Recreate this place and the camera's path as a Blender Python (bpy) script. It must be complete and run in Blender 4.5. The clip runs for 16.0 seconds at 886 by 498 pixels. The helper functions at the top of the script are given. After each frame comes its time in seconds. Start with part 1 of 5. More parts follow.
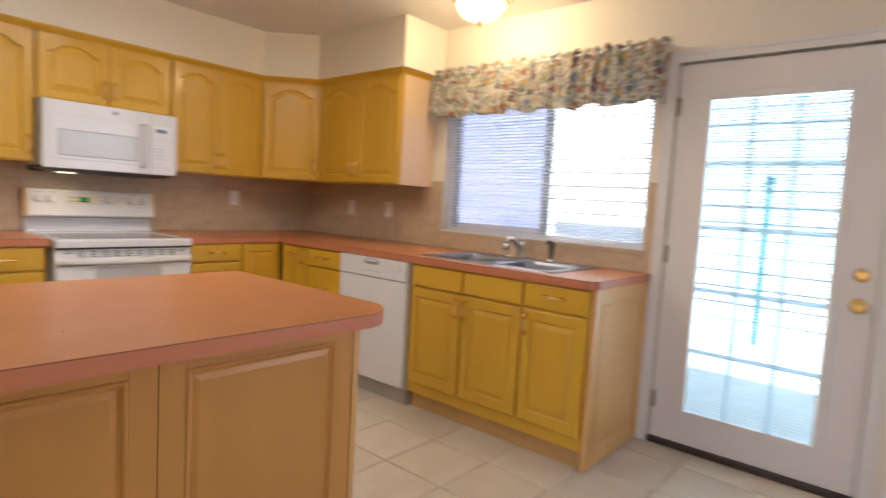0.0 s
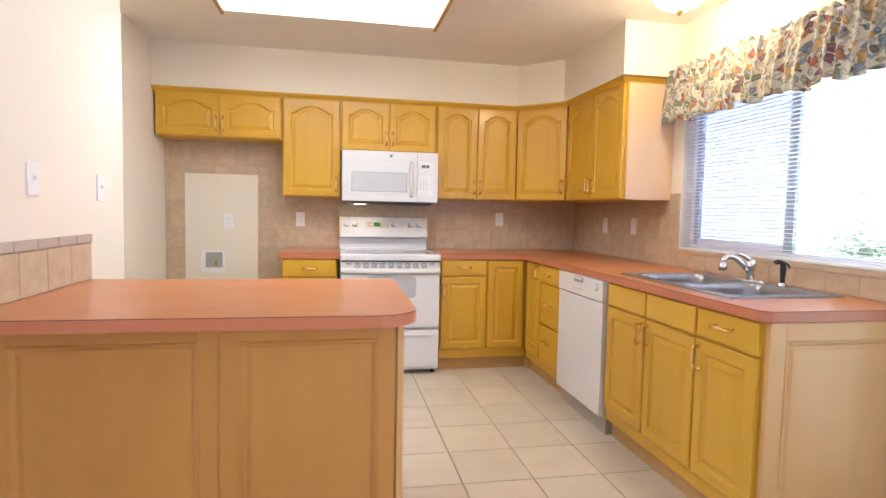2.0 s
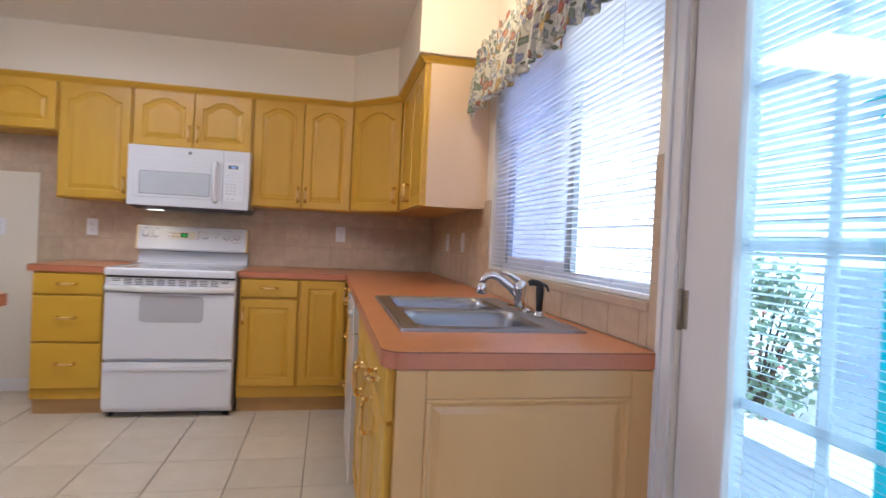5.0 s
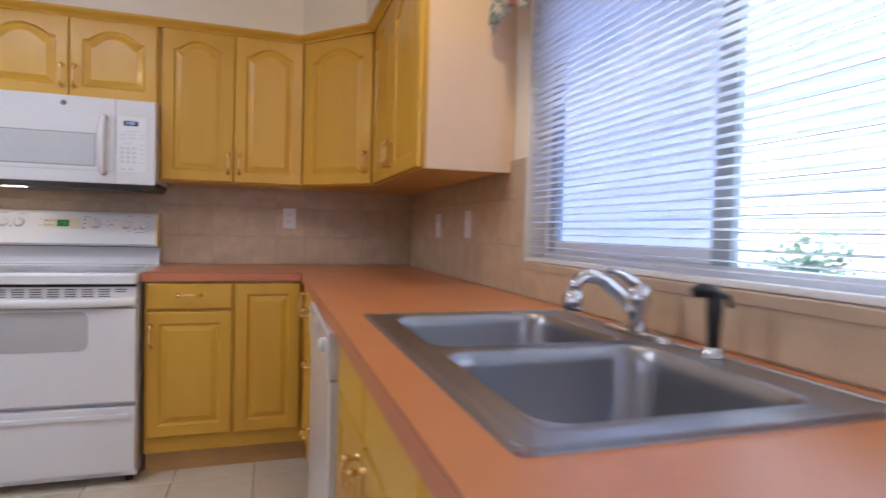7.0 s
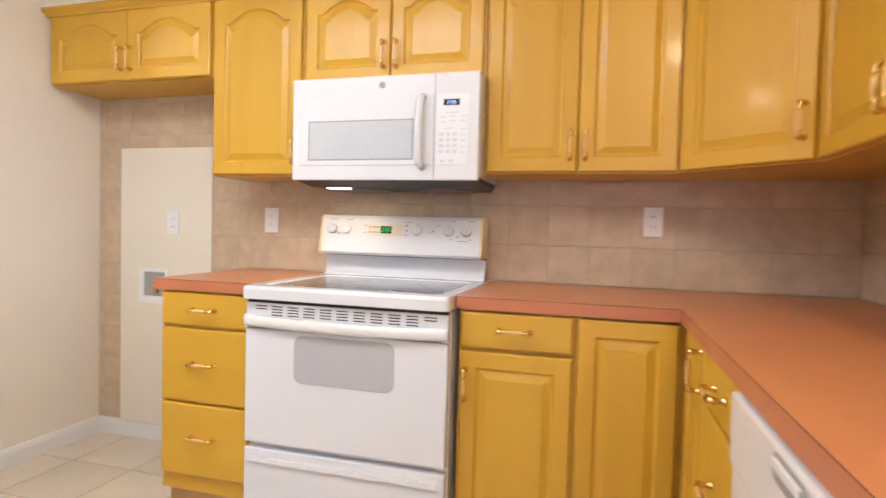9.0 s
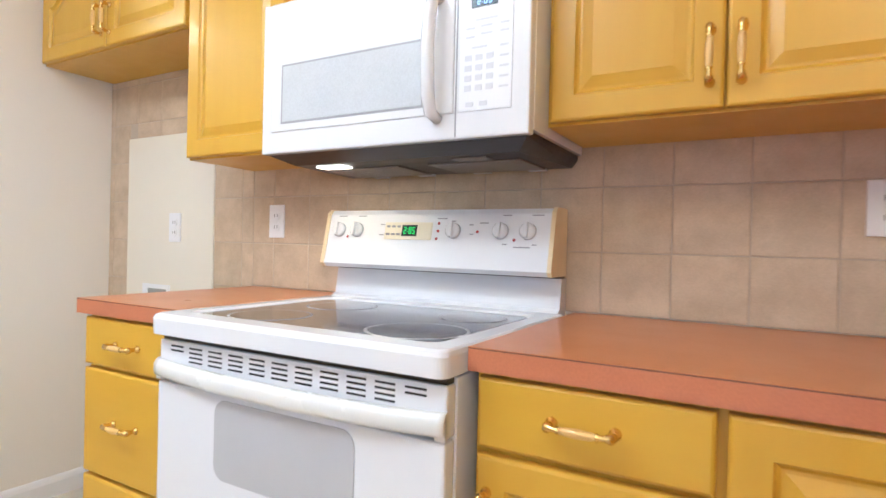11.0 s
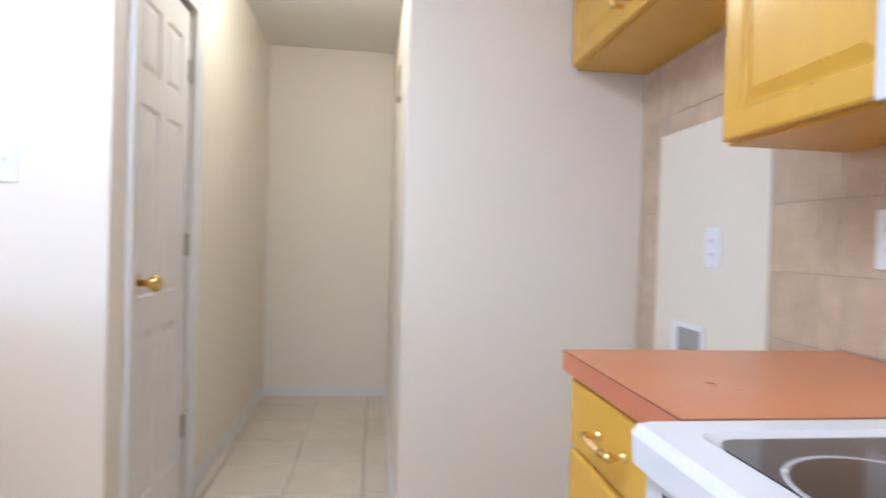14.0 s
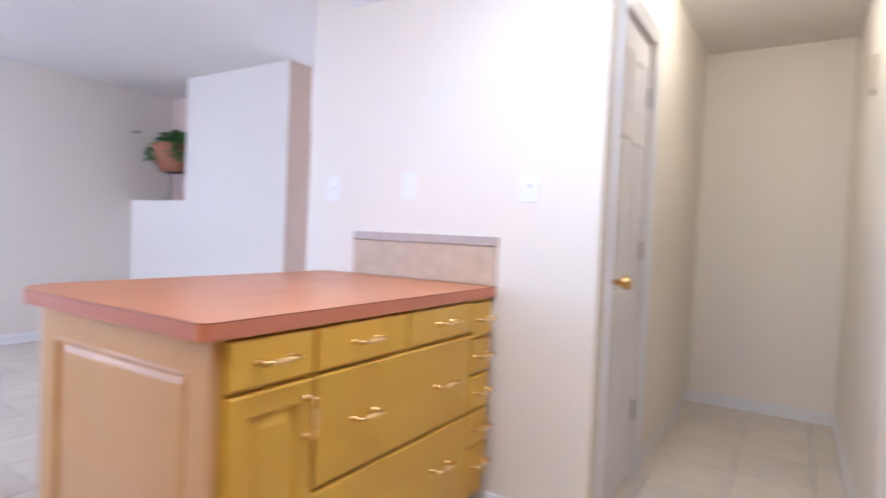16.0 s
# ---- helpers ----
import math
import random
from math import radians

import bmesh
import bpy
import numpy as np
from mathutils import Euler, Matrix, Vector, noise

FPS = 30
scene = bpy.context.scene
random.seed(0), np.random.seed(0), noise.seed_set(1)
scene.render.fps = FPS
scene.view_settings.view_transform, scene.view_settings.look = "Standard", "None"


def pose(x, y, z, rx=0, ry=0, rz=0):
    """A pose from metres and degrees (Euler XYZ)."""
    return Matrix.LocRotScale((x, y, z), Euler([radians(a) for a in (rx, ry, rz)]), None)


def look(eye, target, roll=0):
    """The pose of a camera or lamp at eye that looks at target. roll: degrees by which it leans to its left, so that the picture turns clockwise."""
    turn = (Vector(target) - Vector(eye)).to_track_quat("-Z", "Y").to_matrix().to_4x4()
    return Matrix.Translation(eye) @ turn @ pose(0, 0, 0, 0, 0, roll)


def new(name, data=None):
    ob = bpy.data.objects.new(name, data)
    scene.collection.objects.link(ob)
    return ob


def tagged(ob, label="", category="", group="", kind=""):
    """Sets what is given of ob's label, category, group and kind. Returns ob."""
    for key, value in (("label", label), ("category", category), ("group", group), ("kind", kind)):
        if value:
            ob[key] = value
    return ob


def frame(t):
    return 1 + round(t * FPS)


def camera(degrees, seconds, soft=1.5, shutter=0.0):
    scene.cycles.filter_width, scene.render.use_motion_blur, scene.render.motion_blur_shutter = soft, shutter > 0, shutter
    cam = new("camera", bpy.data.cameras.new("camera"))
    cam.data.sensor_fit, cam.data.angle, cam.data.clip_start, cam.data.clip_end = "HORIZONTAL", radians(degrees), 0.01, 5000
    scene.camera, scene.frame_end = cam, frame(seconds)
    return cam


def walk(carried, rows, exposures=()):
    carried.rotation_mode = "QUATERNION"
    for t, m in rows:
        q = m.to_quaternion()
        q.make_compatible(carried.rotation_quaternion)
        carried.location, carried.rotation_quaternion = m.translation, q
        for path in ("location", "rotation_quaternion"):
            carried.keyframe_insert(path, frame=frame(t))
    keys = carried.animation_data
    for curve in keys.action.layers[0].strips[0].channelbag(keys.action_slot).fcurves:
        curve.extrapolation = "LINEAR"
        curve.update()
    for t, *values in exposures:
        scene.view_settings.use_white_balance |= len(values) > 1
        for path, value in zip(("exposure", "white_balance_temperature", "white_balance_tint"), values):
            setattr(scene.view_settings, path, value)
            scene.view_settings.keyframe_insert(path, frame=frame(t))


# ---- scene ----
import itertools

cam = camera(76.8, 16.0, shutter=0.7)
PATH = [
    (0, (-0.051, -0.007, 1.229), (1.465, 1.287, 1.067), 3.3),
    (0.5, (0.226, -0.091, 1.22), (1.388, 1.528, 1.059), 2.5),
    (1, (0.401, -0.237, 1.229), (1.261, 1.563, 1.08), 2.0),
    (1.5, (0.587, -0.452, 1.229), (1.153, 1.462, 1.096), 1.7),
    (2, (0.841, -0.588, 1.237), (1.218, 1.372, 1.104), 1.2),
    (2.5, (1.19, -0.645, 1.245), (1.46, 1.334, 1.13), 1.0),
    (3, (1.461, -0.791, 1.257), (1.699, 1.193, 1.162), 1.2),
    (3.5, (1.654, -0.772, 1.26), (1.888, 1.212, 1.164), 1.1),
    (4, (1.886, -0.599, 1.247), (2.157, 1.381, 1.167), 1.2),
    (4.5, (2.119, -0.366, 1.208), (2.436, 1.608, 1.147), 1.4),
    (4.7, (2.169, -0.28, 1.179), (2.518, 1.689, 1.147), 2.0),
    (6.8, (2.178, 0.8, 1.131), (2.804, 2.699, 1.078), 1.5),
    (7, (2.147, 0.879, 1.127), (2.745, 2.786, 1.064), 1.5),
    (7.5, (2.053, 1.144, 1.135), (2.499, 3.092, 1.055), 1.3),
    (8, (1.995, 1.357, 1.124), (2.152, 3.349, 1.046), 1.3),
    (8.5, (2.038, 1.644, 1.122), (1.813, 3.63, 1.055), 1.4),
    (9, (2.073, 1.845, 1.129), (1.525, 3.768, 1.058), 1.5),
    (9.2, (2.071, 1.925, 1.128), (1.461, 3.828, 1.05), 1.6),
    (11.3, (2.028, 2.847, 1.079), (0.98, 4.55, 1.068), 1.3),
    (11.5, (2.013, 2.872, 1.08), (0.924, 4.55, 1.063), 1.2),
    (12, (1.924, 2.872, 1.08), (0.7, 4.453, 1.064), 1.3),
    (12.5, (1.79, 2.946, 1.086), (0.367, 4.35, 1.07), 1.5),
    (13, (1.627, 3.061, 1.105), (-0.037, 4.171, 1.087), 1.6),
    (13.2, (1.584, 3.082, 1.106), (-0.148, 4.082, 1.087), 1.8),
    (13.5, (1.536, 3.134, 1.122), (-0.327, 3.861, 1.088), 1.3),
    (14, (1.503, 3.215, 1.123), (-0.483, 3.453, 1.093), 1.7),
    (14.5, (1.514, 3.244, 1.117), (-0.485, 3.183, 1.089), 1.8),
    (15, (1.587, 3.235, 1.115), (-0.397, 2.982, 1.09), 1.9),
    (15.5, (1.687, 3.177, 1.117), (-0.2, 2.515, 1.078), 2.0),
    (15.8, (1.753, 3.14, 1.127), (-0.01, 2.198, 1.072), 1.7),
    (16, (1.802, 3.05, 1.118), (0.11, 1.985, 1.062), 2.4),
]
walk(cam, [(t, look(eye, target, roll)) for t, eye, target, roll in PATH], [(0, 1.76, 6050, 10), (1, 2.28, 5850, 10), (1.5, 2.38, 5700, 9), (3, 2.18, 5450, 10), (4.5, 1.76, 5200, 12), (7, 1.72, 5100, 12), (8, 2.12, 5450, 11), (9, 2.54, 5550, 8), (11.5, 2.68, 4900, 3), (12.5, 2.48, 4850, 4), (13.75, 2.52, 4600, 7), (14.5, 2.34, 4700, 9), (16, 2.38, 4700, 14)])

# ---------------------------------------------------------------- world, sun, lamps
W, E, N, S, H = -0.20, 2.98, 4.20, -2.68, 2.44     # switch wall, window wall, range wall, far wall, ceiling
world = bpy.data.worlds.new("world")
scene.world = world
world.use_nodes = True
wn = world.node_tree
sky = wn.nodes.new("ShaderNodeTexSky")
sky.sky_type, sky.sun_disc, sky.sun_elevation, sky.sun_rotation = "NISHITA", False, radians(50), radians(-61)
wn.links.new(sky.outputs[0], wn.nodes["Background"].inputs[0])
wn.nodes["Background"].inputs[1].default_value = 0.15
sun = new("sun", bpy.data.lights.new("sun", "SUN"))
sun.data.energy, sun.data.angle, sun.data.color = 4.5, radians(0.5), (1.0, 0.95, 0.86)
sun.matrix_world = look((-11, -6, 15), (0, 0, 0))


def area_lamp(name, where, aim, w, h, power, colour):
    lamp = new(name, bpy.data.lights.new(name, "AREA"))
    lamp.data.shape, lamp.data.size, lamp.data.size_y, lamp.data.energy, lamp.data.color = "RECTANGLE", w, h, power, colour
    lamp.matrix_world = look(where, aim)
    return lamp


area_lamp("fluorescent_lamp", (0.81, 2.553, 2.325), (0.81, 2.554, 0), 1.1, 0.5, 4.6, (1.0, 0.95, 0.90))
# fill for the dining side, set in an added window out of view
area_lamp("dining_fill", (E - 0.05, -1.6, 1.45), (0, -1.4, 1.1), 1.9, 1.5, 7.5, (0.80, 0.77, 1.0))
# fill for the room beyond, at an assumed window that is never in view
area_lamp("front_room_fill", (-4.15, -0.5, 1.42), (0, -0.6, 1.3), 2.1, 1.2, 10, (0.92, 0.82, 1.0))
area_lamp("hood_lamp", (1.03, 3.935, 1.277), (1.03, 3.96, 0), 0.09, 0.04, 0.09, (1.0, 0.75, 0.45))
bulb = new("dome_bulb", bpy.data.lights.new("dome_bulb", "POINT"))
bulb.data.energy, bulb.data.color, bulb.data.shadow_soft_size = 6.3, (1.0, 0.74, 0.40), 0.06
bulb.location = (2.52, 2.01, 2.325)
# unseen lamp added to lift the dark hall walls
hall_fill = new("hall_fill", bpy.data.lights.new("hall_fill", "POINT"))
hall_fill.data.energy, hall_fill.data.color, hall_fill.data.shadow_soft_size = 3.2, (1.0, 0.80, 0.52), 0.06
hall_fill.location = (-1.00, 2.88, 2.325)


# ---------------------------------------------------------------- materials
def mat(name, colour=(0.8, 0.8, 0.8), rough=0.5, metal=0.0, vary=0.0, scale=(8, 8, 8), bump=0.0, bump_scale=60.0,
        second=None, rand=0.0, coat=0.0, fine=0.0):
    """A surface: base colour that wanders towards second on a noise of that scale, relief, and a change from piece to piece."""
    m = bpy.data.materials.new(name)
    m.use_nodes = True
    t = m.node_tree
    b = t.nodes["Principled BSDF"]
    b.inputs["Roughness"].default_value, b.inputs["Metallic"].default_value = rough, metal
    b.inputs["Coat Weight"].default_value = coat
    b.inputs["Coat Roughness"].default_value = 0.12
    link = t.links.new
    co = t.nodes.new("ShaderNodeTexCoord")
    mp = t.nodes.new("ShaderNodeMapping")
    mp.inputs["Scale"].default_value = scale
    link(co.outputs["Object"], mp.inputs[0])
    info = t.nodes.new("ShaderNodeObjectInfo")
    shift = t.nodes.new("ShaderNodeVectorMath")
    shift.operation = "SCALE"
    shift.inputs[0].default_value = (13, 7, 5)
    link(info.outputs["Random"], shift.inputs["Scale"])
    link(shift.outputs[0], mp.inputs["Location"])
    nz = t.nodes.new("ShaderNodeTexNoise")
    nz.inputs["Scale"].default_value, nz.inputs["Detail"].default_value, nz.inputs["Roughness"].default_value = 1.0, 6.0, 0.6
    link(mp.outputs[0], nz.inputs["Vector"])
    mix = t.nodes.new("ShaderNodeMix")
    mix.data_type = "RGBA"
    ramp = t.nodes.new("ShaderNodeMapRange")
    ramp.inputs["From Min"].default_value, ramp.inputs["From Max"].default_value = 0.32, 0.68
    link(nz.outputs["Fac"], ramp.inputs["Value"])
    mul = t.nodes.new("ShaderNodeMath")
    mul.operation = "MULTIPLY"
    mul.inputs[1].default_value = vary
    link(ramp.outputs[0], mul.inputs[0])
    link(mul.outputs[0], mix.inputs["Factor"])
    mix.inputs["A"].default_value = (*colour, 1)
    mix.inputs["B"].default_value = (*(second or [c * 0.6 for c in colour]), 1)
    out = mix.outputs["Result"]
    if rand:
        hsv = t.nodes.new("ShaderNodeHueSaturation")
        rr = t.nodes.new("ShaderNodeMapRange")
        rr.inputs["To Min"].default_value, rr.inputs["To Max"].default_value = 1 - rand, 1 + rand
        link(info.outputs["Random"], rr.inputs["Value"])
        link(rr.outputs[0], hsv.inputs["Value"])
        link(out, hsv.inputs["Color"])
        out = hsv.outputs[0]
    if fine:
        n3 = t.nodes.new("ShaderNodeTexNoise")
        n3.inputs["Scale"].default_value, n3.inputs["Detail"].default_value = 260.0, 2.0
        link(co.outputs["Object"], n3.inputs["Vector"])
        m3 = t.nodes.new("ShaderNodeMapRange")
        m3.inputs["From Min"].default_value, m3.inputs["From Max"].default_value = 0.3, 0.7
        m3.inputs["To Min"].default_value, m3.inputs["To Max"].default_value = 1 - fine, 1 + fine
        link(n3.outputs["Fac"], m3.inputs["Value"])
        h3 = t.nodes.new("ShaderNodeHueSaturation")
        link(m3.outputs[0], h3.inputs["Value"])
        link(out, h3.inputs["Color"])
        out = h3.outputs[0]
    link(out, b.inputs["Base Color"])
    r2 = t.nodes.new("ShaderNodeMapRange")
    r2.inputs["To Min"].default_value, r2.inputs["To Max"].default_value = max(0.02, rough - 0.07), min(1, rough + 0.09)
    link(nz.outputs["Fac"], r2.inputs["Value"])
    link(r2.outputs[0], b.inputs["Roughness"])
    if bump:
        n2 = t.nodes.new("ShaderNodeTexNoise")
        n2.inputs["Scale"].default_value, n2.inputs["Detail"].default_value = bump_scale, 4.0
        link(co.outputs["Object"], n2.inputs["Vector"])
        bp = t.nodes.new("ShaderNodeBump")
        bp.inputs["Strength"].default_value, bp.inputs["Distance"].default_value = bump, 0.01
        link(n2.outputs["Fac"], bp.inputs["Height"])
        link(bp.outputs[0], b.inputs["Normal"])
    return m


def glow(name, colour, strength):
    m = bpy.data.materials.new(name)
    m.use_nodes = True
    b = m.node_tree.nodes["Principled BSDF"]
    b.inputs["Base Color"].default_value = (*colour, 1)
    b.inputs["Emission Color"].default_value = (*colour, 1)
    b.inputs["Emission Strength"].default_value = strength
    return m


def thin(name, colour, share, rough, kind="Glossy"):
    """A thin sheet: clear, with a share of gloss or of milky scatter."""
    m = bpy.data.materials.new(name)
    m.use_nodes = True
    t = m.node_tree
    mix, clear = t.nodes.new("ShaderNodeMixShader"), t.nodes.new("ShaderNodeBsdfTransparent")
    other = t.nodes.new("ShaderNodeBsdfGlossy" if kind == "Glossy" else "ShaderNodeBsdfTranslucent")
    other.inputs["Color"].default_value = (*colour, 1)
    if kind == "Glossy":
        other.inputs["Roughness"].default_value = rough
    mix.inputs[0].default_value = share
    t.links.new(clear.outputs[0], mix.inputs[1])
    t.links.new(other.outputs[0], mix.inputs[2])
    t.links.new(mix.outputs[0], t.nodes["Material Output"].inputs[0])
    return m


def milky(m, share, colour):
    """Lets a share of the light through the thin sheet."""
    t = m.node_tree
    b = t.nodes["Principled BSDF"]
    mix, tr = t.nodes.new("ShaderNodeMixShader"), t.nodes.new("ShaderNodeBsdfTranslucent")
    tr.inputs["Color"].default_value = (*colour, 1)
    mix.inputs[0].default_value = share
    t.links.new(b.outputs[0], mix.inputs[1])
    t.links.new(tr.outputs[0], mix.inputs[2])
    t.links.new(mix.outputs[0], t.nodes["Material Output"].inputs[0])
    return m


WOOD_V = mat("golden_maple_upright_grain", (0.66, 0.392, 0.030), 0.36, vary=0.45, scale=(9, 9, 1.0), second=(0.57, 0.30, 0.018), rand=0.04, coat=0.12, bump=0.03, bump_scale=120)
WOOD_H = mat("golden_maple_level_grain", (0.67, 0.40, 0.030), 0.36, vary=0.45, scale=(1.0, 9, 9), second=(0.58, 0.305, 0.018), rand=0.04, coat=0.12, bump=0.03, bump_scale=120)
WOOD_IN = mat("cabinet_underside", (0.58, 0.33, 0.08), 0.45, vary=0.5, scale=(3, 25, 25), second=(0.5, 0.27, 0.06))
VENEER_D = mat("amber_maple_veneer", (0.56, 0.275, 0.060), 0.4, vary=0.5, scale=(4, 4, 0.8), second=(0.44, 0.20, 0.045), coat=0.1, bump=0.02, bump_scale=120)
VENEER = mat("pale_maple_veneer", (0.66, 0.385, 0.140), 0.38, vary=0.45, scale=(5, 5, 0.9), second=(0.58, 0.31, 0.09), coat=0.12, bump=0.02, bump_scale=120)
# maple paled to carry the window's light on the cabinet side
SIDE_LIT = mat("window_lit_maple", (0.76, 0.56, 0.37), 0.38, vary=0.45, scale=(5, 5, 0.9), second=(0.68, 0.47, 0.28), coat=0.12)
KICK = mat("toe_kick_board", (0.60, 0.37, 0.14), 0.5, vary=0.5, scale=(4, 20, 20))
LAMINATE = mat("terracotta_laminate", (0.57, 0.225, 0.085), 0.30, vary=0.35, scale=(5, 5, 5), second=(0.52, 0.195, 0.070), fine=0.06)
LAM_EDGE = mat("terracotta_laminate_edge", (0.53, 0.19, 0.088), 0.34, vary=0.3, scale=(6, 6, 6), second=(0.43, 0.14, 0.08), fine=0.05)
SEAM = mat("dark_laminate_seam", (0.14, 0.05, 0.03), 0.5)
PAINT = mat("cream_wall_paint", (0.82, 0.755, 0.65), 0.62, vary=0.25, scale=(1.2, 1.2, 1.2), second=(0.78, 0.71, 0.60), bump=0.12, bump_scale=170)
PAINT_W = mat("white_wall_patch", (0.80, 0.74, 0.62), 0.6, vary=0.3, scale=(3, 3, 3), second=(0.76, 0.69, 0.56), bump=0.06, bump_scale=150)
CEIL = mat("textured_white_ceiling", (0.80, 0.76, 0.70), 0.8, vary=0.2, scale=(2, 2, 2), second=(0.74, 0.70, 0.65), bump=0.5, bump_scale=55)
TRIM = mat("white_gloss_trim", (0.80, 0.78, 0.76), 0.35, vary=0.2, scale=(4, 4, 4), second=(0.75, 0.73, 0.71))
DOORP = mat("white_door_paint", (0.78, 0.75, 0.73), 0.38, vary=0.2, scale=(3, 3, 3), second=(0.74, 0.71, 0.69), bump=0.04, bump_scale=90)
ENAMEL = mat("white_enamel", (0.76, 0.76, 0.785), 0.22, vary=0.1, scale=(3, 3, 3), second=(0.78, 0.78, 0.80), coat=0.4)
ENAMEL_W = mat("worn_cream_enamel", (0.75, 0.74, 0.71), 0.26, vary=0.2, scale=(3, 3, 3), second=(0.73, 0.71, 0.66), coat=0.3)
YELLOWED = mat("yellowed_plastic", (0.78, 0.62, 0.36), 0.4, vary=0.4, scale=(12, 12, 12), second=(0.82, 0.70, 0.48))
GREYGLASS = mat("pale_grey_oven_glass", (0.50, 0.50, 0.52), 0.14, vary=0.1, scale=(6, 6, 6), coat=0.5)
GREYWIN = mat("dotted_grey_window", (0.58, 0.60, 0.63), 0.2, vary=0.1, scale=(9, 9, 9), coat=0.4, fine=0.05)
COOKTOP = mat("black_ceramic_glass", (0.045, 0.045, 0.055), 0.07, vary=0.2, scale=(30, 30, 30), second=(0.07, 0.07, 0.08), coat=0.5)
RING = mat("burner_ring_print", (0.50, 0.49, 0.50), 0.25)
BURNER = mat("burner_zone", (0.030, 0.020, 0.014), 0.12, coat=0.5)
BLACK = mat("black_plastic", (0.015, 0.015, 0.018), 0.35)
DARK = mat("dark_gap", (0.02, 0.018, 0.018), 0.7)
STEEL_D = mat("dark_hood_metal", (0.045, 0.034, 0.034), 0.35, metal=0.5, vary=0.4, scale=(6, 30, 6))
MESHF = mat("grease_filter", (0.30, 0.27, 0.25), 0.45, metal=0.6, bump=0.4, bump_scale=300)
STEEL = mat("brushed_stainless", (0.35, 0.35, 0.375), 0.31, metal=1.0, vary=0.3, scale=(2, 2, 2), second=(0.35, 0.35, 0.375), bump=0.01, bump_scale=220)
CHROME = mat("chrome", (0.72, 0.73, 0.76), 0.08, metal=1.0, vary=0.1)
BRASS = mat("polished_brass", (0.80, 0.56, 0.20), 0.16, metal=1.0, vary=0.3, scale=(30, 30, 30), second=(0.70, 0.45, 0.13))
HINGE = mat("aged_hinge_metal", (0.42, 0.38, 0.30), 0.38, metal=0.9, vary=0.4, scale=(40, 40, 40))
SPINDLE = mat("honey_wood_grip", (0.72, 0.45, 0.14), 0.3, coat=0.3)
PLATE = mat("white_plastic_plate", (0.83, 0.82, 0.82), 0.35)
SLOT = mat("plate_slots", (0.30, 0.28, 0.27), 0.6)
PRINT = mat("grey_printing", (0.33, 0.33, 0.36), 0.5)
RED = mat("red_indicator", (0.35, 0.03, 0.03), 0.3)
BEIGE = mat("beige_display_panel", (0.72, 0.66, 0.52), 0.35)
GREEN_LCD = glow("green_digits", (0.05, 0.65, 0.10), 0.09)
LCD_DARK = mat("display_glass", (0.02, 0.03, 0.03), 0.15)
BLUE_LCD = glow("blue_digits", (0.5, 0.7, 1.0), 0.10)
WALLTILE = mat("taupe_wall_tile", (0.60, 0.465, 0.32), 0.42, vary=0.85, scale=(13, 13, 13), second=(0.46, 0.345, 0.225), rand=0.035, bump=0.08, bump_scale=60, fine=0.05)
GROUT_W = mat("wall_grout", (0.52, 0.43, 0.33), 0.8, vary=0.3)
FLOORTILE = mat("cream_floor_tile", (0.66, 0.58, 0.46), 0.30, vary=0.6, scale=(7, 7, 7), second=(0.57, 0.48, 0.36), rand=0.05, bump=0.05, bump_scale=40, fine=0.04)
GROUT_F = mat("floor_grout", (0.30, 0.235, 0.17), 0.85, vary=0.4, scale=(20, 20, 20))
CAP = mat("beige_cap_tile", (0.50, 0.42, 0.36), 0.4, vary=0.6, scale=(12, 12, 12), second=(0.42, 0.34, 0.28))
DIFF = glow("fluorescent_diffuser", (1.0, 0.95, 0.86), 0.36)
DOMEG = glow("frosted_dome_glass", (1.0, 0.88, 0.62), 0.5)
HOODBULB = glow("hood_bulb_lens", (1.0, 0.86, 0.6), 1.2)
PANE = thin("clear_pane", (0.9, 0.95, 1.0), 0.06, 0.02)
PANE_D = thin("cool_door_pane", (0.9, 0.95, 1.0), 0.08, 0.02)
PANE_D.node_tree.nodes["Transparent BSDF"].inputs[0].default_value = (0.84, 0.96, 1.0, 1)
SLAT = milky(mat("white_blind_slat", (0.88, 0.89, 0.90), 0.4), 0.72, (0.92, 0.93, 0.95))
GRILLE = milky(mat("white_grille_bar", (0.84, 0.85, 0.87), 0.4), 0.5, (0.88, 0.92, 0.95))
ALU = mat("backlit_grey_aluminium", (0.38, 0.43, 0.46), 0.4, metal=0.1)
VINYL = mat("white_vinyl_frame", (0.80, 0.80, 0.82), 0.35)
DARKSIDE = mat("lap_joint_shade", (0.30, 0.30, 0.33), 0.8)
STUCCO = mat("neighbour_white_siding", (0.80, 0.79, 0.77), 0.7, vary=0.2, scale=(3, 3, 3), bump=0.2)
CONC = mat("patio_concrete", (0.62, 0.59, 0.55), 0.8, vary=0.5, scale=(2, 2, 2), bump=0.3, bump_scale=30)
GRASS = mat("lawn", (0.10, 0.13, 0.05), 0.9, vary=0.7, scale=(5, 5, 5), bump=0.6, bump_scale=40)
LEAF = milky(mat("shrub_leaf", (0.12, 0.17, 0.12), 0.5, vary=0.6, scale=(20, 20, 20), second=(0.09, 0.15, 0.09)), 0.5, (0.30, 0.38, 0.26))
BLOOM = mat("red_blossom", (0.75, 0.12, 0.14), 0.5)
# opaque ornament; translucency added so the teal brightens as if backlit
TEAL = milky(mat("backlit_teal", (0.08, 0.70, 0.74), 0.4, vary=0.3), 0.5, (0.10, 0.75, 0.80))
